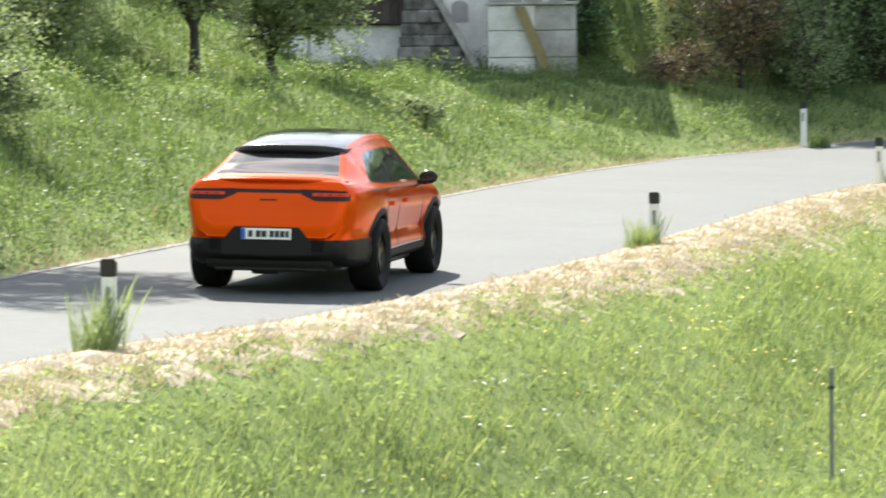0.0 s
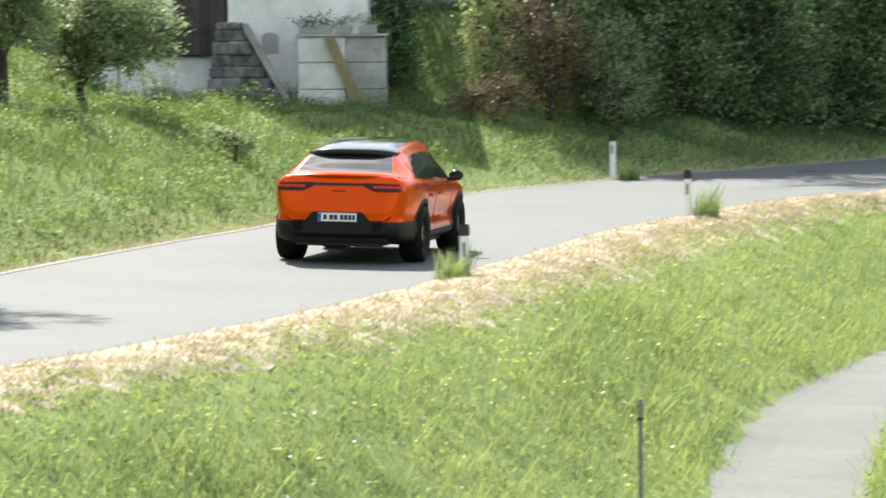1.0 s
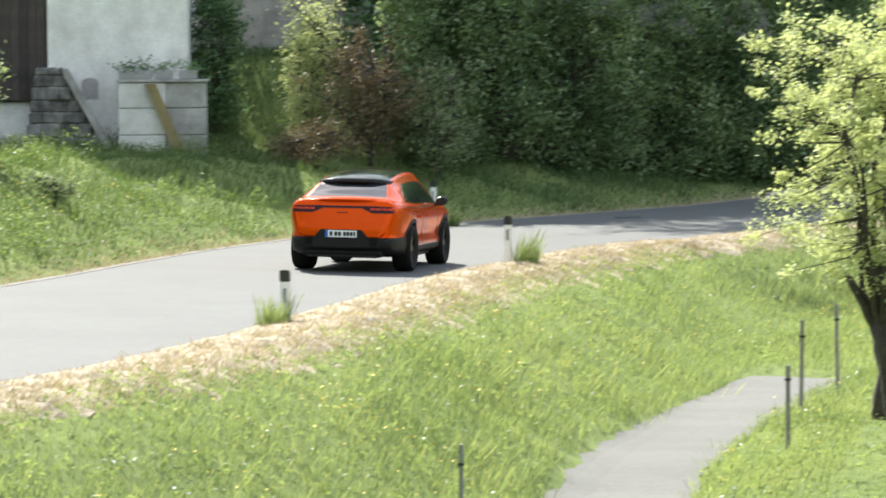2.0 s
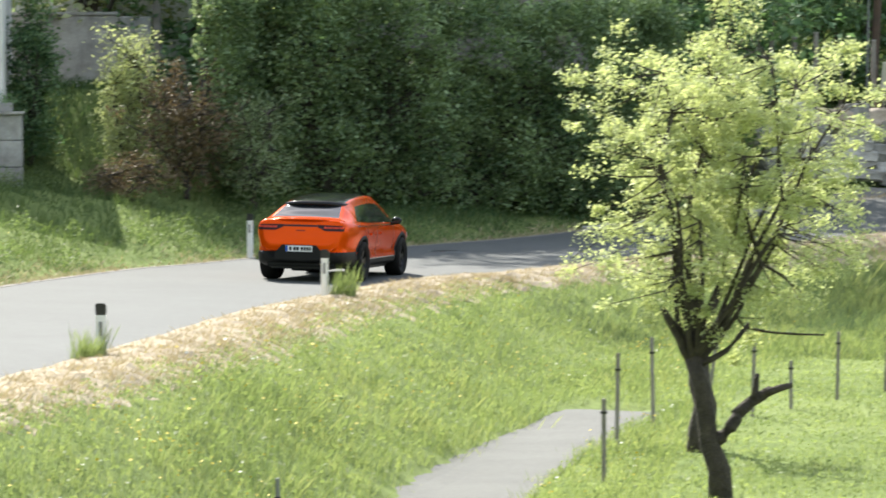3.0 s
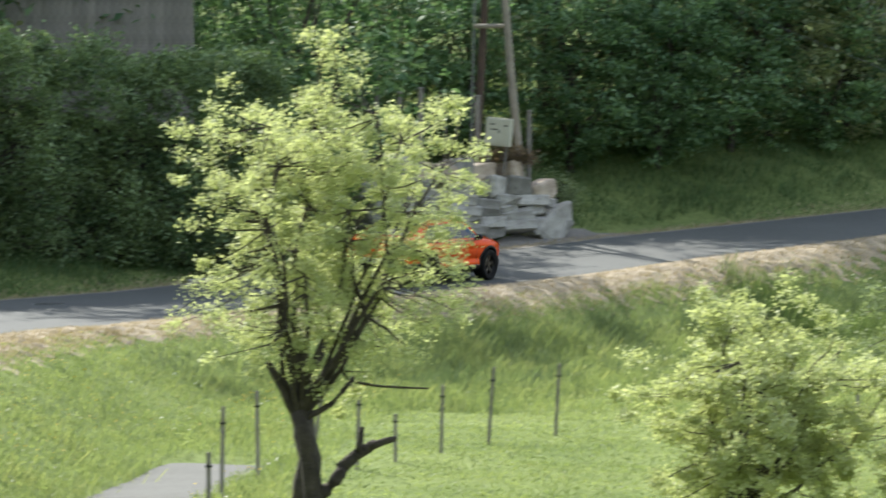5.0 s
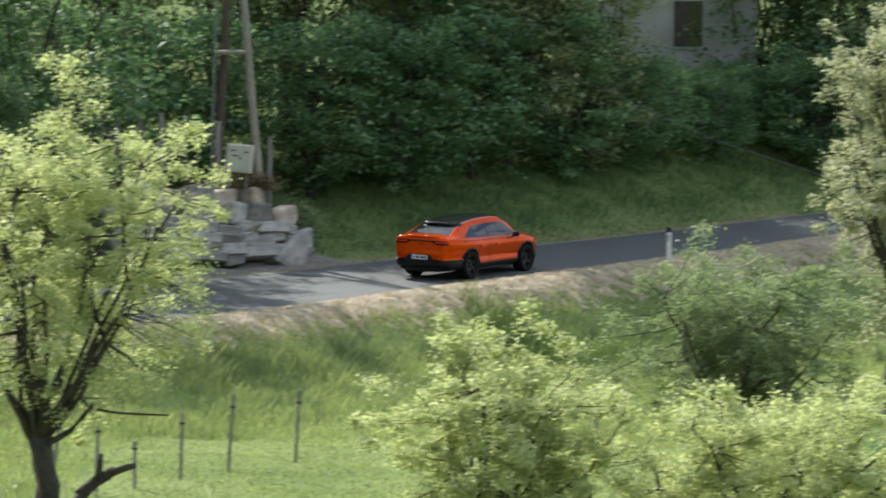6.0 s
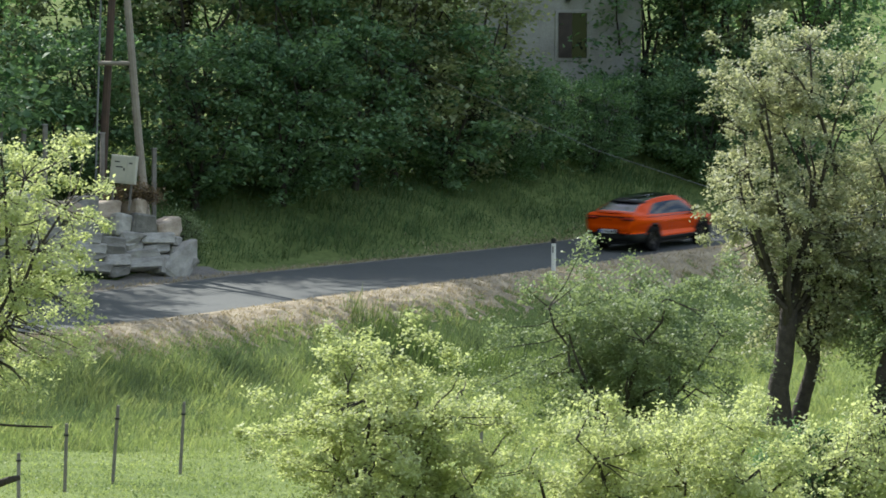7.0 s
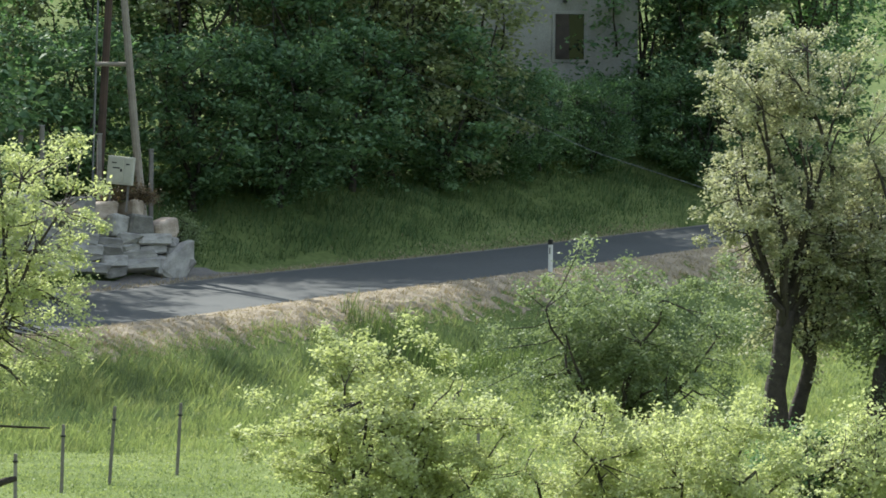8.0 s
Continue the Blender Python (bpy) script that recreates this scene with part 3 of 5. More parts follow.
grass("meadow_tussocks", 85000, clumped(pick_meadow, 14000, .09, (.7, 1.6)), .22, .0085, MEADOW_COOL, "cool green tussocks standing out of the meadow grass", 41, lean=.6)
grass("seeding_grass", 52000, clumped(pick_meadow, 6000, .2, (.8, 1.5)), .22, .0075, MEADOW_WARM, "yellowish seeding grass in patches over the meadow", 42, lean=.6)
def pick_lush_shaded(r, n):
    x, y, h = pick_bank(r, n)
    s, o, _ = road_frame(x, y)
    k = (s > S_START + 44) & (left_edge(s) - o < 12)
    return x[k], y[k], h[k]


grass("lush_shaded_grass", 420000, pick_lush_shaded, .34, .008, LUSH_SHADED, "long lush dark green grass below the wood", 45, lean=.5)
grass("embankment_grass", 85000, clumped(pick_embankment, 14000, .2, (.5, 1.5)), .36, .0075, TALL_SHADED, "tall dark wind-blown grass on the road embankment", 43, lean=.4)


def mounds(name, count, per, radius, high, leaf, mat, pick, label, seed):
    """Rounded heaps of leaves: nettles and other weeds."""
    r = np.random.default_rng(seed)
    x, y, hf = pick(r, count)
    n = len(x)
    z = terrain(x, y, False)
    k = np.repeat(np.arange(n), per)
    d = r.normal(size=(len(k), 3))
    d /= np.linalg.norm(d, axis=1)[:, None]
    d[:, 2] = np.abs(d[:, 2])
    size = (radius * r.uniform(.5, 1.6, n))[k]
    h = (high * r.uniform(.4, 1.5, n))[k]
    q = r.uniform(.6, 1.05, len(k))
    c = np.stack([x[k] + d[:, 0] * size * q, y[k] + d[:, 1] * size * q, z[k] + d[:, 2] * h * q], 1)
    tagged(leaves(name, c, leaf, mat, None, r, up=.6, aspect=.55), label, "weeds", kind="stuff")


mounds("bank_weeds", 2600, 130, .45, .5, .058, WEED, near_bank, "lush heaps of nettles and weeds on the bank", 44)


def herbs(name, n, pick, size, mat, label, seed):
    """Small leaves between the blades."""
    r = np.random.default_rng(seed)
    x, y, hf = pick(r, n)
    z = terrain(x, y, False) + hf * r.uniform(.03, .27, len(x))
    tagged(leaves(name, np.stack([x, y, z], 1), size, mat, None, r, up=.2, aspect=.5), label, "grass", kind="stuff")


herbs("meadow_herbs", 150000, pick_meadow, .06, GRASS, "small green herbs between the meadow grass", 8)
herbs("bank_herbs", 130000, pick_bank, .075, BANK, "small green herbs on the roadside bank", 9)


def flowers():
    r = np.random.default_rng(5)
    for name, mat, n, lab, size in (("yellow_flowers", BLOSSOM_Y, 5000, "small yellow buttercups scattered in the meadow", .034), ("white_flowers", BLOSSOM_W, 900, "small white blossoms scattered in the grass", .038)):
        cx, cy = sector(r, 220, -6, 20, 27, 72)
        k = r.integers(0, 220, n)
        sp = r.uniform(.2, 1.8, 220)[k]
        x, y = cx[k] + r.normal(size=n) * sp, cy[k] + r.normal(size=n) * sp
        s, o, _ = road_frame(x, y)
        ok = ((o > 3.4) & (o < 9) | (o < -5)) & off_path(x, y, 1.1)
        x, y = x[ok], y[ok]
        z = terrain(x, y, False) + r.uniform(.3, .48, len(x))
        tagged(leaves(name, np.stack([x, y, z], 1), size, mat, None, r, aspect=.9, up=1.0), lab, "flowers", kind="stuff")


flowers()

# the pear tree with a forked, pollarded trunk beside the path, and an older trunk behind it
tree("pear_tree", (9.92, 43.89), 1.7, .112, (.02, 0, 3.85, 1.9, 1.7, 2.2), LEAF_YELLOW, .05, 560, 95, 11, limbs=16, cluster=.07, twig_share=.7, up=.6, tight=.07, lean=(-.36, 0), bare=.08, shell=.22, limb_r=.27, twig_r=.009, fork=.93,
     stubs=(((-.12, 0, .68), (.22, 0, 1.05), .095), ((.18, 0, 1.0), (.62, 0, 1.32), .085), ((.55, 0, 1.28), (.86, -.05, 1.36), .055), ((.4, 0, 1.2), (.46, .05, 1.5), .045), ((-.34, 0, 1.62), (-.72, .0, 2.3), .065), ((-.33, 0, 1.62), (-.28, .1, 2.6), .06), ((-.3, 0, 1.6), (.35, .05, 2.1), .04), ((.3, .05, 2.06), (1.3, .1, 1.95), .018)),
     label="pollarded pear tree with fresh yellow-green leaves and forked trunk")
tree("pear_tree", (11.05, 50.2), 1.6, .15, (0, 0, 3.2, .9, .9, 1.1), LEAF_YELLOW, .08, 60, 14, 12, limbs=5, label="old pear tree with thin crown behind another", cluster=.12, limb_r=.3)
tree("pear_tree", (13.71, 39.7), .9, .09, (.35, 0, 1.85, 1.5, 1.2, 1.3), LEAF_YELLOW, .05, 400, 130, 13, limbs=17, cluster=.066, twig_share=.5, up=.6, tight=.09, shell=.25, limb_r=.3, twig_r=.008, label="low pear tree with bright yellow-green leaves")
tree("apple_tree", (17.0, 38.9), .7, .1, (0, 0, 1.3, 2.2, 1.5, 1.15), LEAF_YELLOW, .05, 500, 130, 14, limbs=18, cluster=.075, twig_share=.3, up=.6, tight=.09, shell=.35, limb_r=.3, twig_r=.008, label="broad low apple tree with dense light green leaves")
tree("shrub", (20.2, 41.9), .5, .07, (0, 0, .85, .72, .7, .95), LEAF_DARK, .05, 260, 46, 15, limbs=6, cluster=.1, shell=.6, label="small dense dark green ivy-covered shrub", category="shrub")
tree("apple_tree", (20.4, 41.4), .6, .07, (.25, .1, 1.35, 1.0, .8, .8), LEAF_YELLOW, .058, 220, 50, 25, limbs=10, cluster=.1, shell=.3, limb_r=.3, twig_r=.008, label="young apple tree with light leaves beside an ivy shrub")
tree("apple_tree", (23.4, 55.6), 1.0, .13, (.2, 0, 2.15, 2.3, 2.0, 1.65), LEAF_GREEN, .06, 420, 120, 16, limbs=16, cluster=.095, twig_share=.4, up=.6, tight=.09, shell=.15, limb_r=.3, twig_r=.009, label="spreading apple tree with grey-green leaves")
tree("blossom_tree", (32.2, 67.9), 2.6, .2, (.1, 0, 5.5, 1.75, 1.6, 3.3), LEAF_PALE, .075, 360, 100, 17, limbs=15, cluster=.095, shell=.3, tight=.08, up=.6, twig_share=.6, lean=(.25, 0), limb_r=.42, label="tall old fruit tree in pale blossom")
tree("blossom_tree", (32.9, 68.4), 1.9, .14, (.5, 0, 3.1, 1.4, 1.1, 1.9), LEAF_PALE, .095, 380, 34, 24, limbs=8, cluster=.14, shell=.3, lean=(.35, 0), limb_r=.4, label="slender fruit tree in pale blossom with low branches")
tree("blossom_tree", (35.5, 67.6), .9, .12, (0, 0, 1.9, 2.0, 1.6, 1.7), LEAF_GREEN, .08, 360, 60, 128, limbs=12, cluster=.13, shell=.3, limb_r=.4, label="low spreading fruit tree with grey-green leaves and drooping branches")
tree("blossom_tree", (33.9, 67.2), 2.2, .17, (.7, 0, 4.3, 1.6, 1.5, 2.7), LEAF_PALE, .075, 300, 95, 18, limbs=13, cluster=.1, shell=.3, tight=.08, up=.6, twig_share=.6, lean=(.6, 0), limb_r=.42, label="leaning fruit tree in fading pale blossom")
tree("fruit_tree", (-4.35, 65.9), 1.2, .085, (.0, 0, 2.35, 1.35, 1.3, 1.25), LEAF_GREEN, .08, 330, 46, 19, limbs=9, cluster=.13, shell=.3, limb_r=.35, label="round fruit tree with light green leaves on the bank")
tree("fruit_tree", (-3.05, 68.0), .8, .08, (.45, 0, 1.75, 1.35, 1.2, 1.0), LEAF_GREEN, .08, 320, 46, 20, limbs=8, cluster=.13, shell=.3, limb_r=.35, label="small fruit tree with light green leaves on the bank")
tree("fruit_tree", (-7.0, 63.0), 1.0, .11, (0, 0, 2.2, 1.6, 1.5, 1.5), LEAF_GREEN, .09, 380, 40, 21, limbs=7, cluster=.14, shell=.3, limb_r=.35, label="fruit tree with yellowish leaves high on the bank")
tree("fruit_tree", (-8.2, 55.5), .5, .08, (0, 0, 1.6, 1.2, 1.2, 1.5), LEAF_YELLOW, .08, 380, 40, 22, limbs=7, cluster=.13, shell=.3, limb_r=.35, label="leafy young tree at the edge of the bank")
tree("fruit_tree", (-7.3, 46.5), 2.8, .16, (1.3, -.3, 5.2, 2.3, 2.0, 1.7), LEAF_GREEN, .09, 420, 46, 127, limbs=10, cluster=.14, shell=.3, limb_r=.35, label="fruit tree leaning over the bank beside the road")
tree("shrub", (-6.2, 58.0), .4, .05, (0, 0, .9, 1.1, .9, .95), LEAF_GREEN, .075, 200, 50, 126, limbs=6, cluster=.14, shell=.5, label="leafy elder shrub on the bank", category="shrub")
tree("shrub", (-6.7, 52.5), .2, .04, (0, 0, .5, 1.0, .8, .6), LEAF_GREEN, .07, 160, 36, 26, limbs=5, cluster=.13, shell=.4, label="low leafy shrub among the bank grass", category="shrub")
tree("shrub", (-5.9, 48.6), .2, .04, (0, 0, .35, .9, .7, .45), LEAF_GREEN, .07, 140, 36, 27, limbs=5, cluster=.13, shell=.4, label="low leafy shrub among the bank grass", category="shrub")
tree("shrub", (-.3, 66.2), .3, .04, (0, 0, .3, .5, .4, .32), LEAF_GREEN, .06, 70, 26, 23, limbs=5, cluster=.09, label="small bright green shrub on the bank", category="shrub")


# clipped evergreen hedge along the road
HEDGE_LINE = [(7.3, 86.0), (9.4, 86.8), (13.2, 88.4), (17.0, 90.4), (19.6, 92.6)]


def hedge_body(u, v):
    """A place on the hedge's skin: u along it, v over it from the front foot to the back foot."""
    k = min(int(u * (len(HEDGE_LINE) - 1)), len(HEDGE_LINE) - 2)
    w = u * (len(HEDGE_LINE) - 1) - k
    x = HEDGE_LINE[k][0] * (1 - w) + HEDGE_LINE[k + 1][0] * w
    y = HEDGE_LINE[k][1] * (1 - w) + HEDGE_LINE[k + 1][1] * w
    return x, y


def build_hedge():
    r = np.random.default_rng(31)
    ob = new("hedge")
    n, per = 3600, 26
    u, v = r.uniform(0, 1, n), r.uniform(0, 1, n)
    pts = []
    for a, b in zip(u, v):
        x, y = hedge_body(a, b)
        top = 5.2 - .7 * a + .9 * noise.noise((x * .5, y * .5, 3))
        lump = 1.0 * noise.noise((x * .75, b * 4.0, 7)) + .55 * noise.noise((x * 2.0, b * 9, 2))
        if b < .76:
            h = b / .76 * top
            pts.append((x, y - .95 - lump + .45 * max(0, h / top - .75) * 4 * .4, h))
        else:
            w = (b - .76) / .24
            pts.append((x, y - .8 + w * 2.2, top + lump * .8 - .2 * w))
    c = np.array(pts)
    z = terrain(c[:, 0], c[:, 1] * 0 + np.array([hedge_body(a, 0)[1] for a in u]), False)
    c[:, 2] += z - .1
    # each spray leans outwards and up
    k = np.repeat(np.arange(n), per)
    w = r.uniform(0, 1, len(k)) * r.uniform(.35, .85, n)[k]
    c = c[k] + np.stack([r.normal(0, .5, n)[k] * w, -.35 * w, .8 * w], 1) + r.normal(size=(len(k), 3)) * (.13 * (1.15 - w))[:, None]
    leaves("foliage", c, .115, LEAF_HEDGE, ob, r, up=.6)
    # dark solid added inside the leaves, standing in for the hedge's inner shade
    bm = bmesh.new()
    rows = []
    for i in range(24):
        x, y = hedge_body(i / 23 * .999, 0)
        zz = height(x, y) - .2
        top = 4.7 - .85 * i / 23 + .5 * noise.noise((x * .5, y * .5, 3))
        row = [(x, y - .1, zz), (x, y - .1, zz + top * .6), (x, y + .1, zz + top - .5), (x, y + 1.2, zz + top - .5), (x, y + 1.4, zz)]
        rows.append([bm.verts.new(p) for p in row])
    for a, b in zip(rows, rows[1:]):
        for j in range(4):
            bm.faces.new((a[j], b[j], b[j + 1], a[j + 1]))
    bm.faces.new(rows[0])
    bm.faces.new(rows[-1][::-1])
    part("shade_core", bm, BARK, ob)
    tagged(ob, "high dense dark evergreen hedge beside the road", "hedge")


build_hedge()
tree("shrub", (6.7, 83.8), .4, .05, (0, 0, 1.5, 1.25, 1.0, 1.45), LEAF_BROWN, .08, 300, 26, 32, limbs=9, cluster=.16, bare=.25, shell=.2, label="half-withered brownish shrub at the hedge's end", category="shrub")
tree("shrub", (5.5, 85.4), .4, .05, (0, 0, 1.5, .7, .7, 1.75), LEAF_YELLOW, .08, 260, 30, 33, limbs=7, cluster=.16, shell=.3, label="light green shrub beside the garden slope", category="shrub")
tree("shrub", (5.3, 82.6), .2, .04, (0, 0, .45, .9, .7, .5), LEAF_BROWN, .07, 140, 24, 34, limbs=6, cluster=.13, bare=.2, label="low pinkish brown shrub", category="shrub")
tree("shrub", (3.35, 87.2), .6, .06, (0, 0, 1.8, .55, .6, 2.0), LEAF_DARK, .1, 150, 46, 131, limbs=6, cluster=.17, shell=.5, label="dark green shrub against the farmhouse corner", category="shrub")
tree("shrub", (8.2, 83.9), .4, .05, (0, 0, 1.3, .8, .7, 1.4), LEAF_GREEN, .08, 130, 22, 35, limbs=6, cluster=.16, label="loose grey-green shrub in front of the hedge", category="shrub")

# the wood behind the road: a few grown forms, repeated
WOOD = [
    tree("woodland_tree", (31.8, 107.6), .8, .1, (0, 0, 2.6, 2.3, 2.0, 2.7), LEAF_DARK, .18, 170, 46, 41, limbs=8, cluster=.27, shell=.62, twig_share=.3, flat=.42, up=.9, label="dense dark green bush at the edge of the wood", category="tree", group="trees of the roadside wood"),
    tree("woodland_tree", (35.6, 109.8), 1.2, .14, (0, 0, 4.0, 2.6, 2.2, 4.0), LEAF_DARK, .19, 190, 43, 42, limbs=9, cluster=.32, shell=.6, twig_share=.3, flat=.42, up=.9, label="tall dark green tree at the edge of the wood", group="trees of the roadside wood"),
    tree("woodland_tree", (39.4, 111.4), 1.4, .14, (0, 0, 4.6, 2.6, 2.2, 4.4), LEAF_OLIVE, .20, 190, 42, 43, limbs=9, cluster=.32, shell=.6, twig_share=.3, flat=.4, up=.9, label="young maple with olive green leaves in the wood", group="trees of the roadside wood"),
    tree("woodland_tree", (37.4, 116.2), 4.0, .28, (0, 0, 10.0, 4.4, 4.0, 7.5), LEAF_DARK, .26, 260, 34, 44, limbs=11, cluster=.52, shell=.5, twig_share=.3, flat=.4, up=.9, label="tall leafy forest tree above the road", group="trees of the roadside wood"),
]
BUSH = max(.5, (7.35 - height(50.0, 118.0)) / 5.3)
SPOTS = [(0, 34.6, 107.8, 40, 1.0), (0, 37.6, 109.8, 130, 1.0), (2, 42.6, 112.9, 70, 1.0), (0, 41.2, 111.7, 220, 1.05), (0, 45.8, 114.8, 150, .6), (0, 43.9, 113.3, 300, .75), (0, 48.0, 115.6, 20, .6),
         (2, 33.0, 111.5, 200, 1.1), (2, 36.8, 113.6, 310, 1.1), (2, 41.0, 115.0, 80, 1.15), (2, 42.4, 118.4, 10, 1.0), (1, 30.0, 112.6, 30, 1.0), (2, 26.4, 112.0, 100, .95), (0, 24.4, 107.4, 160, 1.0),
         (0, 28.0, 107.4, 250, 1.0), (1, 22.6, 112.2, 270, .9), (0, 20.2, 104.5, 70, .9), (1, 54.0, 119.4, 120, 1.0), (1, 52.4, 121.4, 210, 1.1), (0, 52.6, 116.8, 200, .8), (2, 55.0, 120.4, 290, 1.1), (1, 58.6, 121.6, 40, 1.1), (0, 56.0, 117.6, 330, 1.0),
         (0, 17.0, 103.0, 20, .8), (1, 14.0, 108.0, 210, 1.0), (0, 47.9, 117.6, 75, BUSH), (0, 50.2, 118.3, 190, BUSH), (0, 52.2, 119.0, 310, BUSH)]
TALL = [(3, 42.4, 119.6, 140, .95), (3, 33.0, 114.6, 330, .9), (3, 54.8, 122.4, 60, 1.0), (3, 61.0, 125.4, 170, 1.0), (3, 68.0, 128.6, 280, 1.05), (3, 28.0, 117.0, 200, .9), (3, 46.5, 130.5, 20, 1.1), (3, 36.0, 124.0, 250, 1.1), (3, 20.5, 113.0, 120, .9),
        (1, 9.0, 93.6, 25, 1.3), (2, 5.2, 95.5, 205, 1.2), (1, 21.6, 98.6, 95, 1.3), (3, 16.4, 106.0, 75, .8), (2, 12.0, 101.0, 300, 1.5), (3, 9.6, 98.2, 10, 1.05), (3, 14.2, 101.5, 130, 1.1), (3, -3.0, 101.0, 40, .8), (3, 3.0, 106.0, 160, .8),
        (1, -6.8, 71.5, 15, .75), (1, -10.4, 66.0, 145, .9), (2, -10.6, 58.5, 260, .8)]
for kind, x, y, turn, size in SPOTS + TALL:
    w = copy_thing(WOOD[kind], pose(x, y, height(x, y) - .15, 0, 0, turn))
    w.scale = (size, size, size)


# ---------------------------------------------------------------- road furniture
def marker_post(x, y, turn=0, lean=0, sunk=0.0):
    ob = new("delineator_post")
    bm = bmesh.new()
    w, d = .06, .045
    box(bm, -w, -d, -.25, w, d, .84)
    bmesh.ops.bevel(bm, geom=[e for e in bm.edges if abs(e.verts[0].co.z - e.verts[1].co.z) > .5], offset=.022, segments=2, affect='EDGES')
    part("shaft", bm, WHITE_POST, ob)
    bm = bmesh.new()
    box(bm, -w - .004, -d - .004, .84, w + .004, d + .004, .99)
    for v in bm.verts:
        if v.co.z > .9 and v.co.y > 0:
            v.co.z -= .03
    bmesh.ops.bevel(bm, geom=bm.edges[:], offset=.012, segments=2, affect='EDGES')
    part("cap", bm, BLACK_PLASTIC, ob, "black cap")
    part("reflector", rounded_box(-.022, -d - .008, .58, .022, -d + .002, .76, .004, 1), REFLECTOR, ob, "dark upright reflector")
    ob.matrix_world = pose(x, y, height(x, y) - .03 - sunk, lean, lean * .6, turn)
    return tagged(ob, "white roadside marker post with black cap", "marker post", "marker posts along the road")


def tuft(x, y, seed, n=260, h=.75, mat=None, spread=.12, label="tuft of tall grass around a marker post"):
    r = np.random.default_rng(seed)

    def pick(rr, k):
        return x + np.clip(rr.normal(size=k), -1.6, 1.6) * spread, y + np.clip(rr.normal(size=k), -1.6, 1.6) * spread, .5 + .6 * rr.uniform(size=k)
    grass("grass_tuft", n, pick, h, .011, mat or GRASS, label, seed, lean=.3)


for x, y, turn, lean, sunk in ((-2.75, 30.6, -8, 1.5, .16), (2.64, 46.42, -12, -1.0, .26), (7.31, 62.57, -18, 1, .11), (7.61, 78.63, -25, 0, 0), (39.6, 98.3, -50, 1.5, 0), (54.0, 107.6, -55, 0, 0)):
    marker_post(x, y, turn, lean, sunk)
tuft(-2.82, 30.4, 61, 240, .55, MEADOW_COOL)
tuft(2.45, 46.2, 62, 220, .42, GRASS)
tuft(7.6, 62.4, 63, 220, .55, GRASS)
tuft(7.9, 78.3, 64, 200, .35, BANK)
tuft(34.2, 88.8, 65, 1500, .75, BANK, .9, "clump of tall dark green grass on the embankment")
tuft(32.6, 90.2, 66, 1500, .75, BANK, .9, "clump of tall dark green grass on the embankment")


def stake(x, y, h, lean=0, r=.022, steel=True, label="thin grey steel fence stake in the grass"):
    ob = new("fence_stake")
    bm = bmesh.new()
    tube(bm, [(0, 0, -.3), (0, 0, h * .5), (0, 0, h)], [r, r, r * .95], 6)
    part("stake", bm, STEEL if steel else GREY_WOOD, ob)
    bm = bmesh.new()
    tube(bm, [(0, 0, h * .82), (0, 0, h * .82 + .03)], [r * 1.5, r * 1.5], 6)
    part("insulator", bm, BLACK_PLASTIC, ob)
    ob.matrix_world = pose(x, y, height(x, y), lean, lean * .7, 0)
    return tagged(ob, label, "fence stake", "fence stakes in the meadow")


stake(3.72, 35.81, 1.15)
for x, y, h, lean in ((8.92, 46.15, 1.05, 0), (9.85, 50.04, 1.35, 1), (11.15, 53.86, 1.35, -1), (13.0, 55.4, 1.2, 2), (13.9, 56.6, .75, 0), (15.02, 58.09, 1.1, 1.5), (16.28, 59.82, 1.3, 4), (17.91, 61.44, 1.25, 3), (23.49, 61.68, 1.1, 1), (12.0, 54.2, 1.4, 9)):
    stake(x, y, h, lean, .03, False, "weathered grey wooden fence stake in the grass")


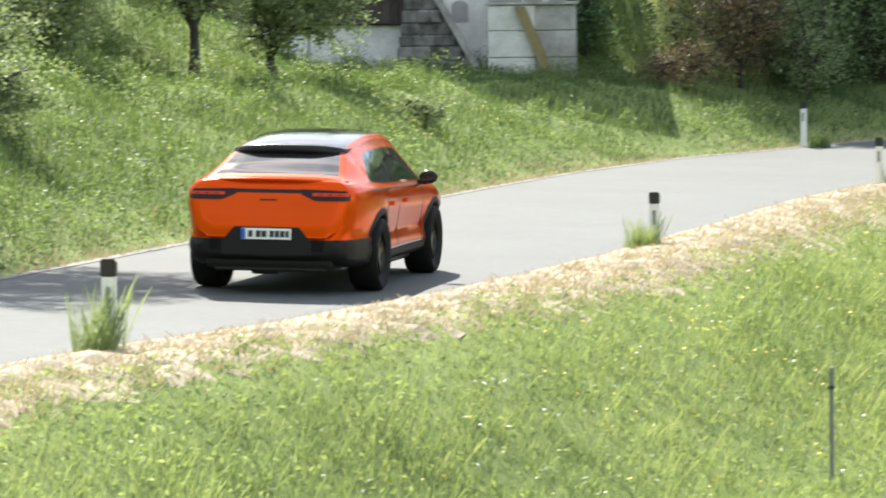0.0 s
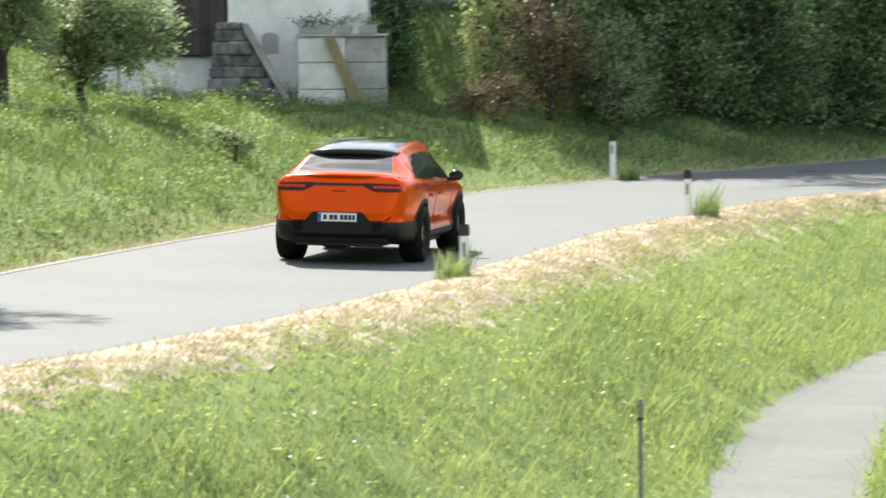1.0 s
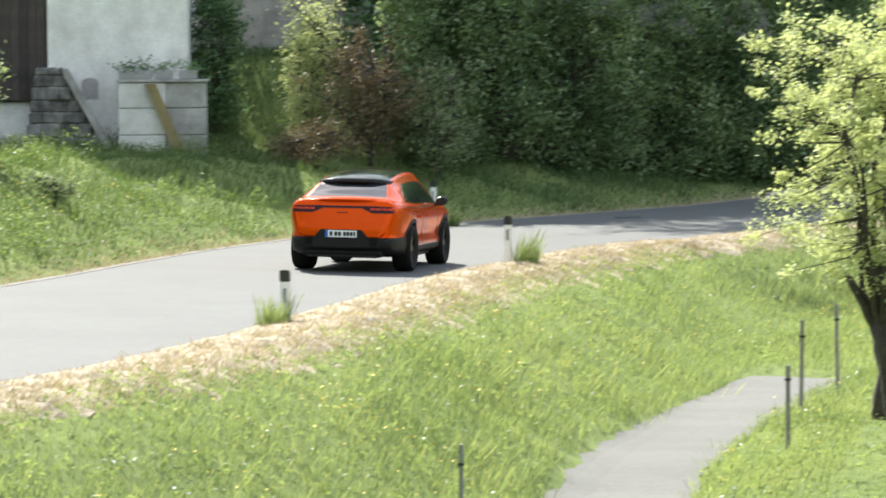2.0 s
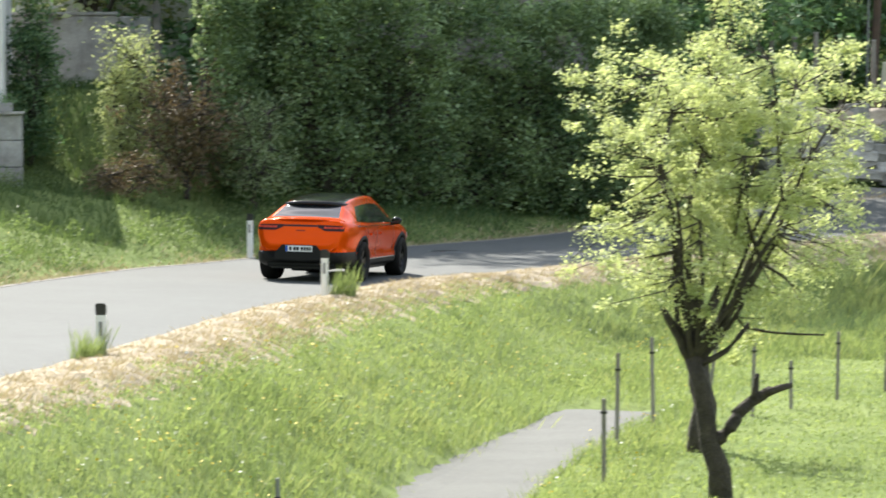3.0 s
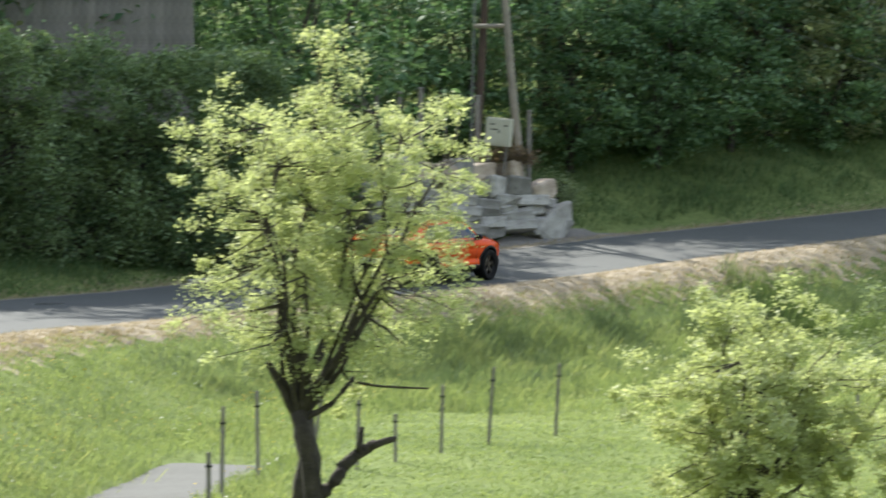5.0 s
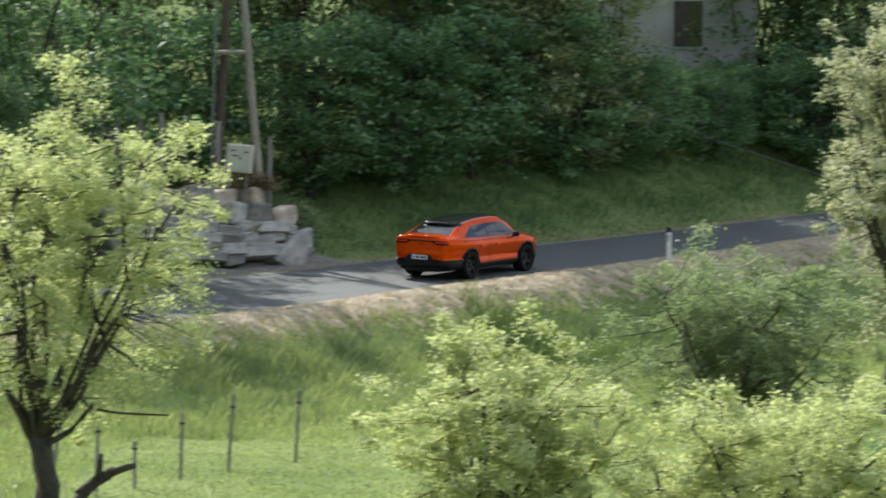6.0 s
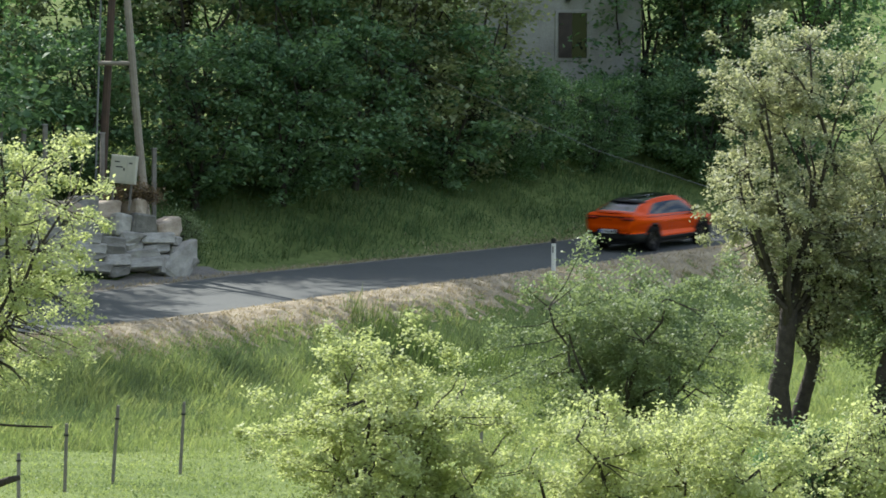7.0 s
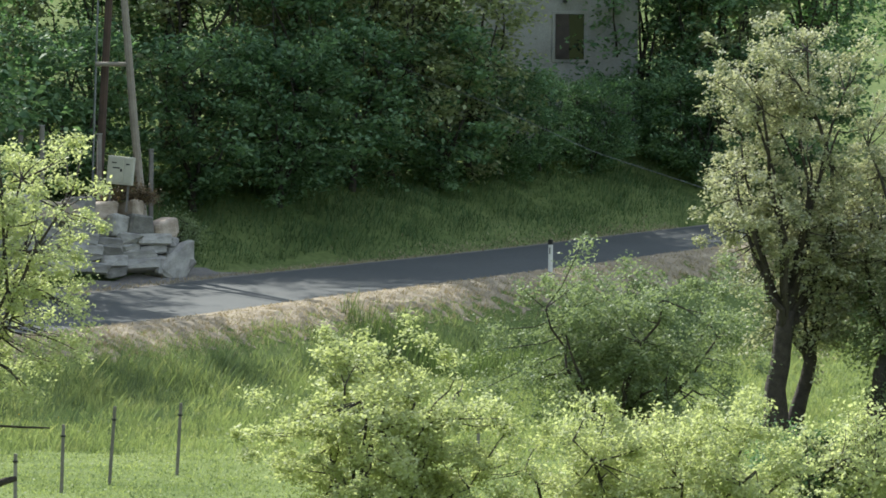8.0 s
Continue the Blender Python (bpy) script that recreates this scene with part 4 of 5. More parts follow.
# ---------------------------------------------------------------- farmhouse above the bank
def farmhouse():
    ob = new("farmhouse")
    b = 1.0      # foot of the walls
    bm = bmesh.new()
    box(bm, -.5, 0, b - .6, 2.65, 6, 6.4)
    w = part("wall", bm, PLASTER, ob, "stained white plaster wall")
    # arched niche: a flat grey panel, the recess's shade put into its colour
    arch = [(.26, 2.35), (.64, 2.35)] + [(.45 + .19 * math.cos(a), 2.72 + .12 * math.sin(a)) for a in np.linspace(0, math.pi, 9)]
    part("niche", prism(arch, -.012, .02), GREY_PLASTER, ob, "shallow arched niche")
    bm = bmesh.new()
    box(bm, -6.5, .25, b - .6, -.5, 6, 2.3)
    part("base_wall", bm, PLASTER, ob, "low stained plaster base wall")
    part("wall_joint", rounded_box(-3.05, .22, b - .3, -2.99, .3, 2.28, .008, 1), GREY_PLASTER, ob)
    boards = new("boarding")
    boards.parent = ob
    x = -6.6
    i = 0
    mesh = rounded_box(0, 0, 2.32, .19, .05, 6.4, .006, 1)
    first = part("board", mesh, DARK_WOOD, boards)
    first.location = (x, .1, 0)
    while x < -.75:
        x += .195
        i += 1
        o = new("board", first.data)
        o.parent = boards
        o.location = (x, .1 + .012 * (i % 2), .02 * math.sin(i * 7.3))
    bm = bmesh.new()
    box(bm, -6.6, .17, 2.3, -.52, 6, 6.4)
    part("upper_wall", bm, DARK_WOOD, ob)
    part("notice_panel", rounded_box(-2.55, .02, 3.05, -1.75, .09, 3.6, .01, 1), WHITE_POST, ob, "pale panel on the boards")
    # blackened stone buttress with a sloping coping
    out = [(-.95, b - .6), (-.85, b + .9), (-.62, 3.05), (-.05, 3.05), (.05, 2.75), (1.02, b + .1), (1.05, b - .6)]
    but = part("buttress", prism(out, -.68, .05), OLD_STONE, ob, "blackened rough stone buttress")
    rr = np.random.default_rng(91)
    z = b - .3
    while z < 2.95:
        h = rr.uniform(.14, .32)
        x = -.93 + .14 * max(0, z - b - .4)
        lim = 1.0 if z < b + .1 else 1.0 - (z + h - b - .1) / 1.75 * .97
        while x < lim - .12:
            w = min(rr.uniform(.22, .5), lim - x)
            d = rr.uniform(-.04, .03)
            part("stone", rounded_box(x - .01, -.74 - d, z - .01, x + w + .01, -.6, z + h + .01, .045, 1), OLD_STONE, but)
            x += w
        z += h
    cop = [(-.12, 3.06), (.02, 3.02), (1.14, b - .05), (1.02, b - .08), (-.08, 2.88)]
    part("coping", prism(cop, -.86, -.55), CONCRETE, ob, "pale sloping coping")
    # roof, out of sight above, which shades the slope
    part("roof", prism([(-7.2, 6.3), (-1.9, 9.2), (3.3, 6.3), (3.3, 6.5), (-1.9, 9.45), (-7.2, 6.5)], -.7, 6.8), ROOF_TILE, ob)
    ob.matrix_world = pose(0, 85, 0, 0, 0, -4)
    tagged(ob, "old farmhouse with white plaster, dark boards and stone buttress", "house")
    t = new("concrete_terrace")
    for z0, z1 in ((.3, 1.55), (1.565, 2.15), (2.165, 2.72)):
        # one front in two tones: the left part paler, the right darker and stained
        part("wall", rounded_box(1.15, -1.15, z0, 2.2, -.02, z1, .012, 1), PALE_CONCRETE, t, "pale board-marked concrete wall")
        part("wall", rounded_box(2.205, -1.12, z0, 3.1, -.02, z1, .012, 1), CONCRETE, t, "stained concrete wall")
    part("beam", prism([(1.75, 2.7), (1.98, 2.7), (2.75, .9), (2.5, .9)], -1.3, -1.17), YELLOW_WOOD, t, "leaning ochre beam")
    part("slab", rounded_box(1.1, -1.2, 2.735, 3.15, -.02, 2.8, .01, 1), CONCRETE, t)
    t.matrix_world = pose(0, 85, 0, 0, 0, -4)
    tagged(t, "weathered concrete terrace base beside the farmhouse", "terrace")
    for x, seed in ((1.35, 71), (1.7, 72), (2.15, 73), (2.7, 74)):
        p = new("planter")
        part("trough", rounded_box(-.2, -.12, 0, .2, .12, .2, .015, 1), GREY_PLASTER, p, "grey trough")
        r = np.random.default_rng(seed)
        leaves("foliage", r.normal(size=(160, 3)) * (.17, .12, .09) + (0, 0, .26), .07, LEAF_DARK, p, r)
        p.matrix_world = pose(0, 85, 0, 0, 0, -4) @ pose(x, -.85, 2.8)
        tagged(p, "small grey plant trough with green leaves", "planter", "planters on the terrace")


farmhouse()


# ---------------------------------------------------------------- stone wall, pole, cabinet
def rock_mesh(seed, name="boulder"):
    """A split block with worn corners, about one metre long."""
    r = np.random.default_rng(seed)
    bm = bmesh.new()
    box(bm, -.5, -.5, -.5, .5, .5, .5)
    for v in bm.verts:
        v.co += Vector(r.uniform(-.17, .17, 3))
    bmesh.ops.bevel(bm, geom=bm.edges[:], offset=.16, segments=2, affect='EDGES', profile=.5)
    for v in bm.verts:
        v.co += v.co.normalized() * .1 * noise.noise(v.co * 4 + Vector((seed * 3.1, 0, 0)))
    me = bpy.data.meshes.new(name)
    bm.to_mesh(me)
    bm.free()
    me.materials.append(ROCK)
    return me


def stone_wall():
    ob = new("boulder_wall")
    r = np.random.default_rng(81)
    ms = [rock_mesh(k) for k in range(10)]
    tan = [m.copy() for m in ms[:4]]
    for m in tan:
        m.materials[0] = ROCK_TAN
    x0, y0, x1, y1 = 23.4, 99.0, 29.75, 101.5
    L = math.hypot(x1 - x0, y1 - y0)
    way = math.degrees(math.atan2(y1 - y0, x1 - x0))

    def lay(d, z, w, h, brown=False, tip=8):
        u = (d + w / 2) / L
        x, y = x0 + (x1 - x0) * u, y0 + (y1 - y0) * u
        o = new("boulder", tan[int(r.integers(4))] if brown else ms[int(r.integers(10))])
        o.parent = ob
        o.matrix_basis = pose(x - .07 * z, y + .28 * z + r.normal() * .05, height(x, y) + z + h * .5 + .05, r.normal() * 5, r.normal() * tip, way + r.normal() * 9) @ Matrix.Diagonal((w * 1.08, .85, h * 1.1, 1))
    z = 0.0
    for row, h in enumerate((.58, .56, .5, .5)):
        d, end = .25 * (row % 2), L - (.0, .35, 1.15, 2.2)[row]
        while d < end - .3:
            w = min(r.uniform(.6, 1.2), max(end - d, .45))
            if r.uniform() < .3:
                lay(d, z, w, h * .5, tip=5)
                lay(d, z + h * .5, w * .95, h * .52, row == 3, 5)
            else:
                lay(d, z, w, h * r.uniform(.92, 1.08), row == 3 and r.uniform() < .7)
            d += w
        z += h * .95
    # the rounded end: one leaning boulder on the rest, a wedge at the foot
    lay(L - 1.9, 1.42, .6, .55, True, 4)
    lay(L - 1.15, 1.0, 1.1, .55, True, 22)
    lay(L - .95, .0, 1.15, .7, False, 20)
    tagged(ob, "dry wall of large rough grey boulders", "stone wall")


stone_wall()
tree("shrub", (28.1, 101.3), .3, .04, (0, 0, .2, .8, .4, .35), LEAF_BROWN, .06, 130, 40, 82, limbs=6, cluster=.12, bare=.1, base_z=height(28.1, 101.3) + 1.75, label="brown heather shrub on top of the boulder wall", category="shrub")
tree("shrub", (30.2, 103.4), .2, .04, (0, 0, .5, .6, .5, .6), LEAF_GREEN, .08, 110, 26, 83, limbs=6, cluster=.13, label="light green bush beside the boulder wall", category="shrub")


def small_works():
    # kerb of small stones along the lawn
    k = new("kerb")
    first = None
    for i in range(34):
        s = S_START + 51.5 + i * .33
        j = int(np.searchsorted(LANE_S, s)) - 1
        u = (s - LANE_S[j]) / (LANE_S[j + 1] - LANE_S[j])
        p = LANE[j] * (1 - u) + LANE[j + 1] * u
        d = LANE[j + 1] - LANE[j]
        a = math.atan2(d[1], d[0])
        o = float(left_edge(s)) - .16
        x, y = p[0] + math.sin(a) * o, p[1] - math.cos(a) * o
        if first is None:
            st = part("kerb_stone", rounded_box(-.15, -.07, -.15, .15, .07, .1, .02, 1), CONCRETE, k)
            first = st.data
        else:
            st = new("kerb_stone", first)
            st.parent = k
        st.matrix_basis = pose(x, y, p[2] - o * float(bank_of(np.array(s))) + .01 * math.sin(i * 5.1), 0, 0, math.degrees(a) + 2 * math.sin(i * 3.3))
    tagged(k, "low kerb of small weathered stones along the lawn", "kerb")
    m = new("manhole_cover")
    bm = bmesh.new()
    tube(bm, [(0, 0, -.03), (0, 0, .006)], [.36, .36], 28)
    part("frame", bm, STEEL, m)
    bm = bmesh.new()
    tube(bm, [(0, 0, -.02), (0, 0, .012)], [.3, .3], 28)
    part("lid", bm, BLACK_PLASTIC, m, "dark cast lid")
    m.matrix_world = pose(12.1, 80.9, road_height(12.1, 80.9) + .014)
    tagged(m, "dark round manhole cover in the road", "manhole cover")
    c = new("overhead_cable")
    bm = bmesh.new()
    tube(bm, [(37.5, 108.5, 7.4), (40.4, 105.4, 5.8), (43.4, 104.2, 4.35), (46.6, 102.6, 3.2), (49.5, 101.2, 2.4)], [.007] * 5, 5)
    part("wire", bm, STEEL, c)
    for x, y, z in ((37.5, 108.5, 7.4), (49.5, 101.2, 2.4)):
        bm = bmesh.new()
        tube(bm, [(x, y, z - .06), (x, y, z + .06)], [.03, .03], 6)
        part("clamp", bm, STEEL, c)
    tagged(c, "thin grey stay wire slung from the trees", "cable")


def road_height(x, y):
    s, o, z = road_frame(x, y)
    return float(z[0] - o[0] * bank_of(s)[0])


small_works()


def pole_frame():
    ob = new("utility_pole")
    g = height(28.6, 102.6)
    bm = bmesh.new()
    tube(bm, [(.27, 0, .6), (-.12, .1, 4.5), (-.55, .2, 9.5)], [.125, .115, .1], 9)
    part("pole", bm, POLE_WOOD, ob, "pale leaning pole")
    bm = bmesh.new()
    tube(bm, [(-1.15, .9, 1.2), (-1.0, .6, 4.5), (-.75, .3, 9.5)], [.13, .12, .1], 9)
    part("pole", bm, BROWN_POLE, ob, "dark brown pole")
    bm = bmesh.new()
    tube(bm, [(-1.2, .2, 6.0), (-.2, .1, 6.0)], [.065, .065], 8)
    part("crossbar", bm, POLE_WOOD, ob)
    bm = bmesh.new()
    tube(bm, [(-1.3, .25, 1.0), (-1.22, .25, 4.7), (-1.1, .25, 9.5)], [.03, .03, .03], 6)
    part("cable_pipe", bm, STEEL, ob, "grey cable pipe")
    ob.matrix_world = pose(28.55, 102.1, g - .5, 0, 0, -15)
    tagged(ob, "two-legged wooden utility pole with crossbar", "utility pole")
    c = new("meter_cabinet")
    part("body", rounded_box(-.36, -.15, 0, .36, .15, .78, .02), BOX_PAINT, c)
    part("door", rounded_box(-.32, -.165, .05, .1, -.148, .74, .006, 1), BOX_PAINT, c)
    part("panel", rounded_box(.13, -.165, .05, .33, -.148, .74, .006, 1), BOX_PAINT, c)
    part("lock", rounded_box(.02, -.18, .36, .06, -.16, .44, .004, 1), BLACK_PLASTIC, c)
    for i, (x, z, w) in enumerate(((-.24, .58, .14), (-.2, .44, .2), (.17, .56, .1))):
        part("label_bar", rounded_box(x, -.169, z, x + w, -.164, z + .035, .001, 1), INK, c)
    for x in (-.25, .25):
        part("leg", rounded_box(x - .03, -.03, -.75, x + .03, .03, .02, .006, 1), GREY_WOOD, c)
    c.matrix_world = pose(27.7, 100.9, height(27.7, 100.9) + 2.45, 0, 5, -28)
    tagged(c, "cream metal meter cabinet standing above the boulder wall", "cabinet")
    for x, y, h in ((27.3, 101.6, 3.6), (29.2, 103.0, 3.0), (25.4, 100.6, 3.9), (23.9, 99.6, 4.4), (24.7, 100.2, 3.7)):
        p = new("fence_post")
        part("post", rounded_box(-.06, -.06, -.3, .06, .06, h, .015, 1), GREY_WOOD, p)
        part("post_cap", rounded_box(-.075, -.075, h, .075, .075, h + .03, .006, 1), CONCRETE, p)
        p.matrix_world = pose(x, y, height(x, y))
        tagged(p, "grey weathered fence post above the boulder wall", "fence post", "posts above the boulder wall")


pole_frame()


# house in the wood, the wooden shed and the garden wall behind the hedge
def wood_house():
    ob = new("house")
    bm = bmesh.new()
    box(bm, -3.6, 0, -3.5, 2.4, 6, 6.5)
    # a white wall in grey plaster: the trees' shade is in the colour
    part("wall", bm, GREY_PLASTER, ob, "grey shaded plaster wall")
    win = new("window")
    win.parent = ob
    part("frame", rounded_box(-.62, -.05, 2.3, .62, .04, 4.1, .02, 1), GREY_PLASTER, win, "pale window surround")
    part("pane", rounded_box(-.5, -.07, 2.42, .5, -.045, 4.0, .005, 1), TINTED, win, "dark window pane")
    part("shutter", rounded_box(-.5, -.09, 2.42, -.02, -.072, 4.0, .005, 1), DARK_WOOD, win)
    part("lamp_bracket", rounded_box(-.25, -.2, 4.4, -.1, 0, 4.5, .01, 1), BLACK_PLASTIC, ob)
    part("roof", prism([(-4.2, 6.4), (-.6, 8.8), (3.0, 6.4), (3.0, 6.6), (-.6, 9.0), (-4.2, 6.6)], -.5, 6.5), ROOF_TILE, ob)
    ob.matrix_world = pose(49.6, 121.5, 5.4, 0, 0, -18)
    tagged(ob, "grey plastered house half hidden by the wood", "house")
    s = new("shed")
    bm = bmesh.new()
    box(bm, -4.4, .06, -1, 2.0, 3, 8.6)
    part("wall", bm, GREY_WOOD, s)
    first = part("board", rounded_box(0, 0, 0, .2, .05, 8.6, .006, 1), GREY_WOOD, s)
    first.location = (-4.4, 0, 0)
    for i in range(1, 32):
        o = new("board", first.data)
        o.parent = s
        o.location = (-4.4 + .2 * i, .008 * (i % 2), 0)
    part("roof", prism([(-4.7, 8.7), (2.3, 8.5), (2.3, 8.7), (-4.7, 8.9)], -.4, 3.4), ROOF_TILE, s)
    s.matrix_world = pose(16.4, 97.5, height(16.4, 97.5) - .2, 0, 0, -8)
    tagged(s, "grey weathered board shed behind the hedge", "shed")
    g = new("garden_wall")
    part("wall", rounded_box(-1.6, 0, -2.6, 1.15, .4, 1.75, .02, 1), CONCRETE, g)
    part("pillar", rounded_box(1.17, -.1, -2.6, 1.95, .5, 1.72, .03, 1), GREY_PLASTER, g)
    part("coping", rounded_box(-1.65, -.06, 1.752, 1.15, .46, 1.83, .01, 1), CONCRETE, g)
    part("gatepost", rounded_box(2.0, -.05, -2.6, 2.2, .2, 4.2, .03, 1), GREY_WOOD, g)
    part("upper_wall", rounded_box(-1.6, 3.0, -2.6, 2.9, 3.4, 2.5, .03, 1), PLASTER, g)
    g.matrix_world = pose(4.6, 93.0, 3.4, 0, 0, -6)
    tagged(g, "old concrete garden wall with a pillar", "garden wall")


wood_house()


# ---------------------------------------------------------------- the car
from mathutils.bvhtree import BVHTree

WHEELBASE, WHEEL_R = 2.895, .38


def table(y, ys, vs):
    """Smooth interpolation through a table."""
    ys, vs = np.array(ys, float), np.array(vs, float)
    m = np.gradient(vs, ys)
    i = int(np.clip(np.searchsorted(ys, y) - 1, 0, len(ys) - 2))
    h = ys[i + 1] - ys[i]
    t = min(max((y - ys[i]) / h, 0), 1)
    d = (vs[i + 1] - vs[i]) / h
    a = 0 if d == 0 else np.clip(m[i] / d, 0, 2.5) * d
    b = 0 if d == 0 else np.clip(m[i + 1] / d, 0, 2.5) * d
    return float(vs[i] * (2 * t ** 3 - 3 * t ** 2 + 1) + vs[i + 1] * (3 * t ** 2 - 2 * t ** 3) + h * (a * (t ** 3 - 2 * t ** 2 + t) + b * (t ** 3 - t ** 2)))


def half_width(y):
    return table(y, (-1.12, -1.09, -1.03, -.93, -.72, -.45, 0, .7, 1.5, 2.3, 2.9, 3.3, 3.55, 3.7, 3.78, 3.81), (.62, .725, .805, .865, .922, .96, .985, .965, .95, .96, .975, .95, .88, .77, .66, .55))


def top_z(y):
    return table(y, (-1.12, -1.108, -1.085, -1.055, -1.015, -.96, -.86, -.75, -.4, .02, .5, 1.0, 1.5, 1.95, 2.3, 2.72, 3.0, 3.4, 3.65, 3.78, 3.81), (.69, .74, .80, .93, 1.09, 1.18, 1.185, 1.205, 1.345, 1.50, 1.585, 1.628, 1.64, 1.60, 1.43, 1.135, 1.075, .99, .89, .76, .66))


def belt_z(y):
    return table(y, (-1.12, -.9, -.3, .5, 1.5, 2.6, 3.2, 3.81), (1.12, 1.12, 1.115, 1.07, 1.045, 1.02, .96, .85))


def low_z(y):
    return table(y, (-1.12, -1.0, -.6, 0, 2.9, 3.4, 3.7, 3.81), (.40, .34, .27, .25, .25, .25, .28, .36))


def roof_w(y):
    return table(y, (-1.12, -.86, -.4, 0, 1.5, 2.0, 2.7, 3.0, 3.81), (.70, .76, .68, .60, .60, .62, .74, .78, .52))


def section(y):
    w, zt, zl = half_width(y), top_z(y), low_z(y)
    zs = min(belt_z(y), zt - .035)
    green = max(0.0, min(1.0, (zt - zs - .05) / .25))
    wr = min(roof_w(y), w * .9)
    ze = zs + (zt - zs) * (.55 + .27 * green)
    mid = zl + (zs - zl) * .5
    wg = w * (.93 - .01 * green)
    pts = [(0, zl), (w * .5, zl), (w * .86, zl + .01), (w * .955, zl + .06), (w * .985, zl + .19), (w * .952, mid - .07), (w * .98, mid + .07), (w, mid + (zs - mid) * .5), (w * .988, zs - .07), (w * .955, zs - .015), (wg, zs + .004)]
    for u in (.12, .4, .7, .93):
        bow = .02 * math.sin(math.pi * u) * green
        pts.append((wg + (wr - wg) * u + bow, zs + .01 + (ze - zs - .01) * u))
    pts += [(wr * .965, ze + (zt - ze) * .38), (wr * .88, ze + (zt - ze) * .62), (wr * .62, ze + (zt - ze) * .87), (wr * .3, zt - (zt - ze) * .03), (0, zt)]
    return pts


CAR_Y = np.unique(np.concatenate([np.linspace(-1.12, -.84, 18), np.linspace(-.84, 3.45, 110), np.linspace(3.45, 3.81, 18)]))


def car_shell():
    """All outer faces as lists of points, by surface."""
    rings = []
    for y in CAR_Y:
        half = section(float(y))
        fine = []
        for (x0, z0), (x1, z1) in zip(half, half[1:]):
            fine += [(x0, z0), ((x0 + x1) / 2, (z0 + z1) / 2)]
        fine.append(half[-1])
        rings.append([(x, float(y), z) for x, z in fine])
    n = len(rings[0])
    out = {}

    def put(kind, pts):
        out.setdefault(kind, []).append(pts)
    for a, b in zip(rings, rings[1:]):
        y = (a[0][1] + b[0][1]) / 2
        for j in range(n - 1):
            q = [a[j], a[j + 1], b[j + 1], b[j]]
            c = [sum(p[k] for p in q) / 4 for k in range(3)]
            if c[0] > .55 and any(math.hypot(y - wy, c[2] - .385) < .425 for wy in (0, WHEELBASE)):
                continue
            zt, zs = top_z(y), min(belt_z(y), top_z(y) - .035)
            kind = "body"
            if j >= 32 and -.70 < y < -.02:
                kind = "rear_window"
            elif j >= 31 and -.02 <= y < 1.93:
                kind = "roof"
            elif j >= 29 and 1.93 <= y < 2.68:
                kind = "windscreen"
            elif 21 <= j < 27 and -.75 < y < 2.7:
                kind = "glasshouse"
            put(kind, q)
            put(kind + "_mirror", [(-p[0], p[1], p[2]) for p in q][::-1])
    for ring, flip in ((rings[0], False), (rings[-1], True)):
        zs = sorted({p[2] for p in ring})
        for p0, p1 in zip(ring, ring[1:]):
            for sgn in (1, -1):
                q = [(sgn * p0[0], p0[1], p0[2]), (sgn * p1[0], p1[1], p1[2]), (0, p1[1], p1[2]), (0, p0[1], p0[2])]
                put("body", q)
    return out


def faces_bm(lists):
    bm = bmesh.new()
    for q in lists:
        vs = [bm.verts.new(p) for p in q]
        bm.faces.new(vs)
    bmesh.ops.remove_doubles(bm, verts=bm.verts[:], dist=.0008)
    bmesh.ops.dissolve_degenerate(bm, edges=bm.edges[:], dist=.0004)
    return bm


def cut(bm, planes):
    for co, no in planes:
        bmesh.ops.bisect_plane(bm, geom=bm.verts[:] + bm.edges[:] + bm.faces[:], dist=1e-5, plane_co=co, plane_no=no)


def sorted_out(bm, kinds, choose):
    """Splits one bmesh into one for each kind, by the middle of each face."""
    out = {}
    for k in kinds:
        c = bm.copy()
        bmesh.ops.delete(c, geom=[f for f in c.faces if choose(f.calc_center_median()) != k], context='FACES')
        out[k] = c
    bm.free()
    return out


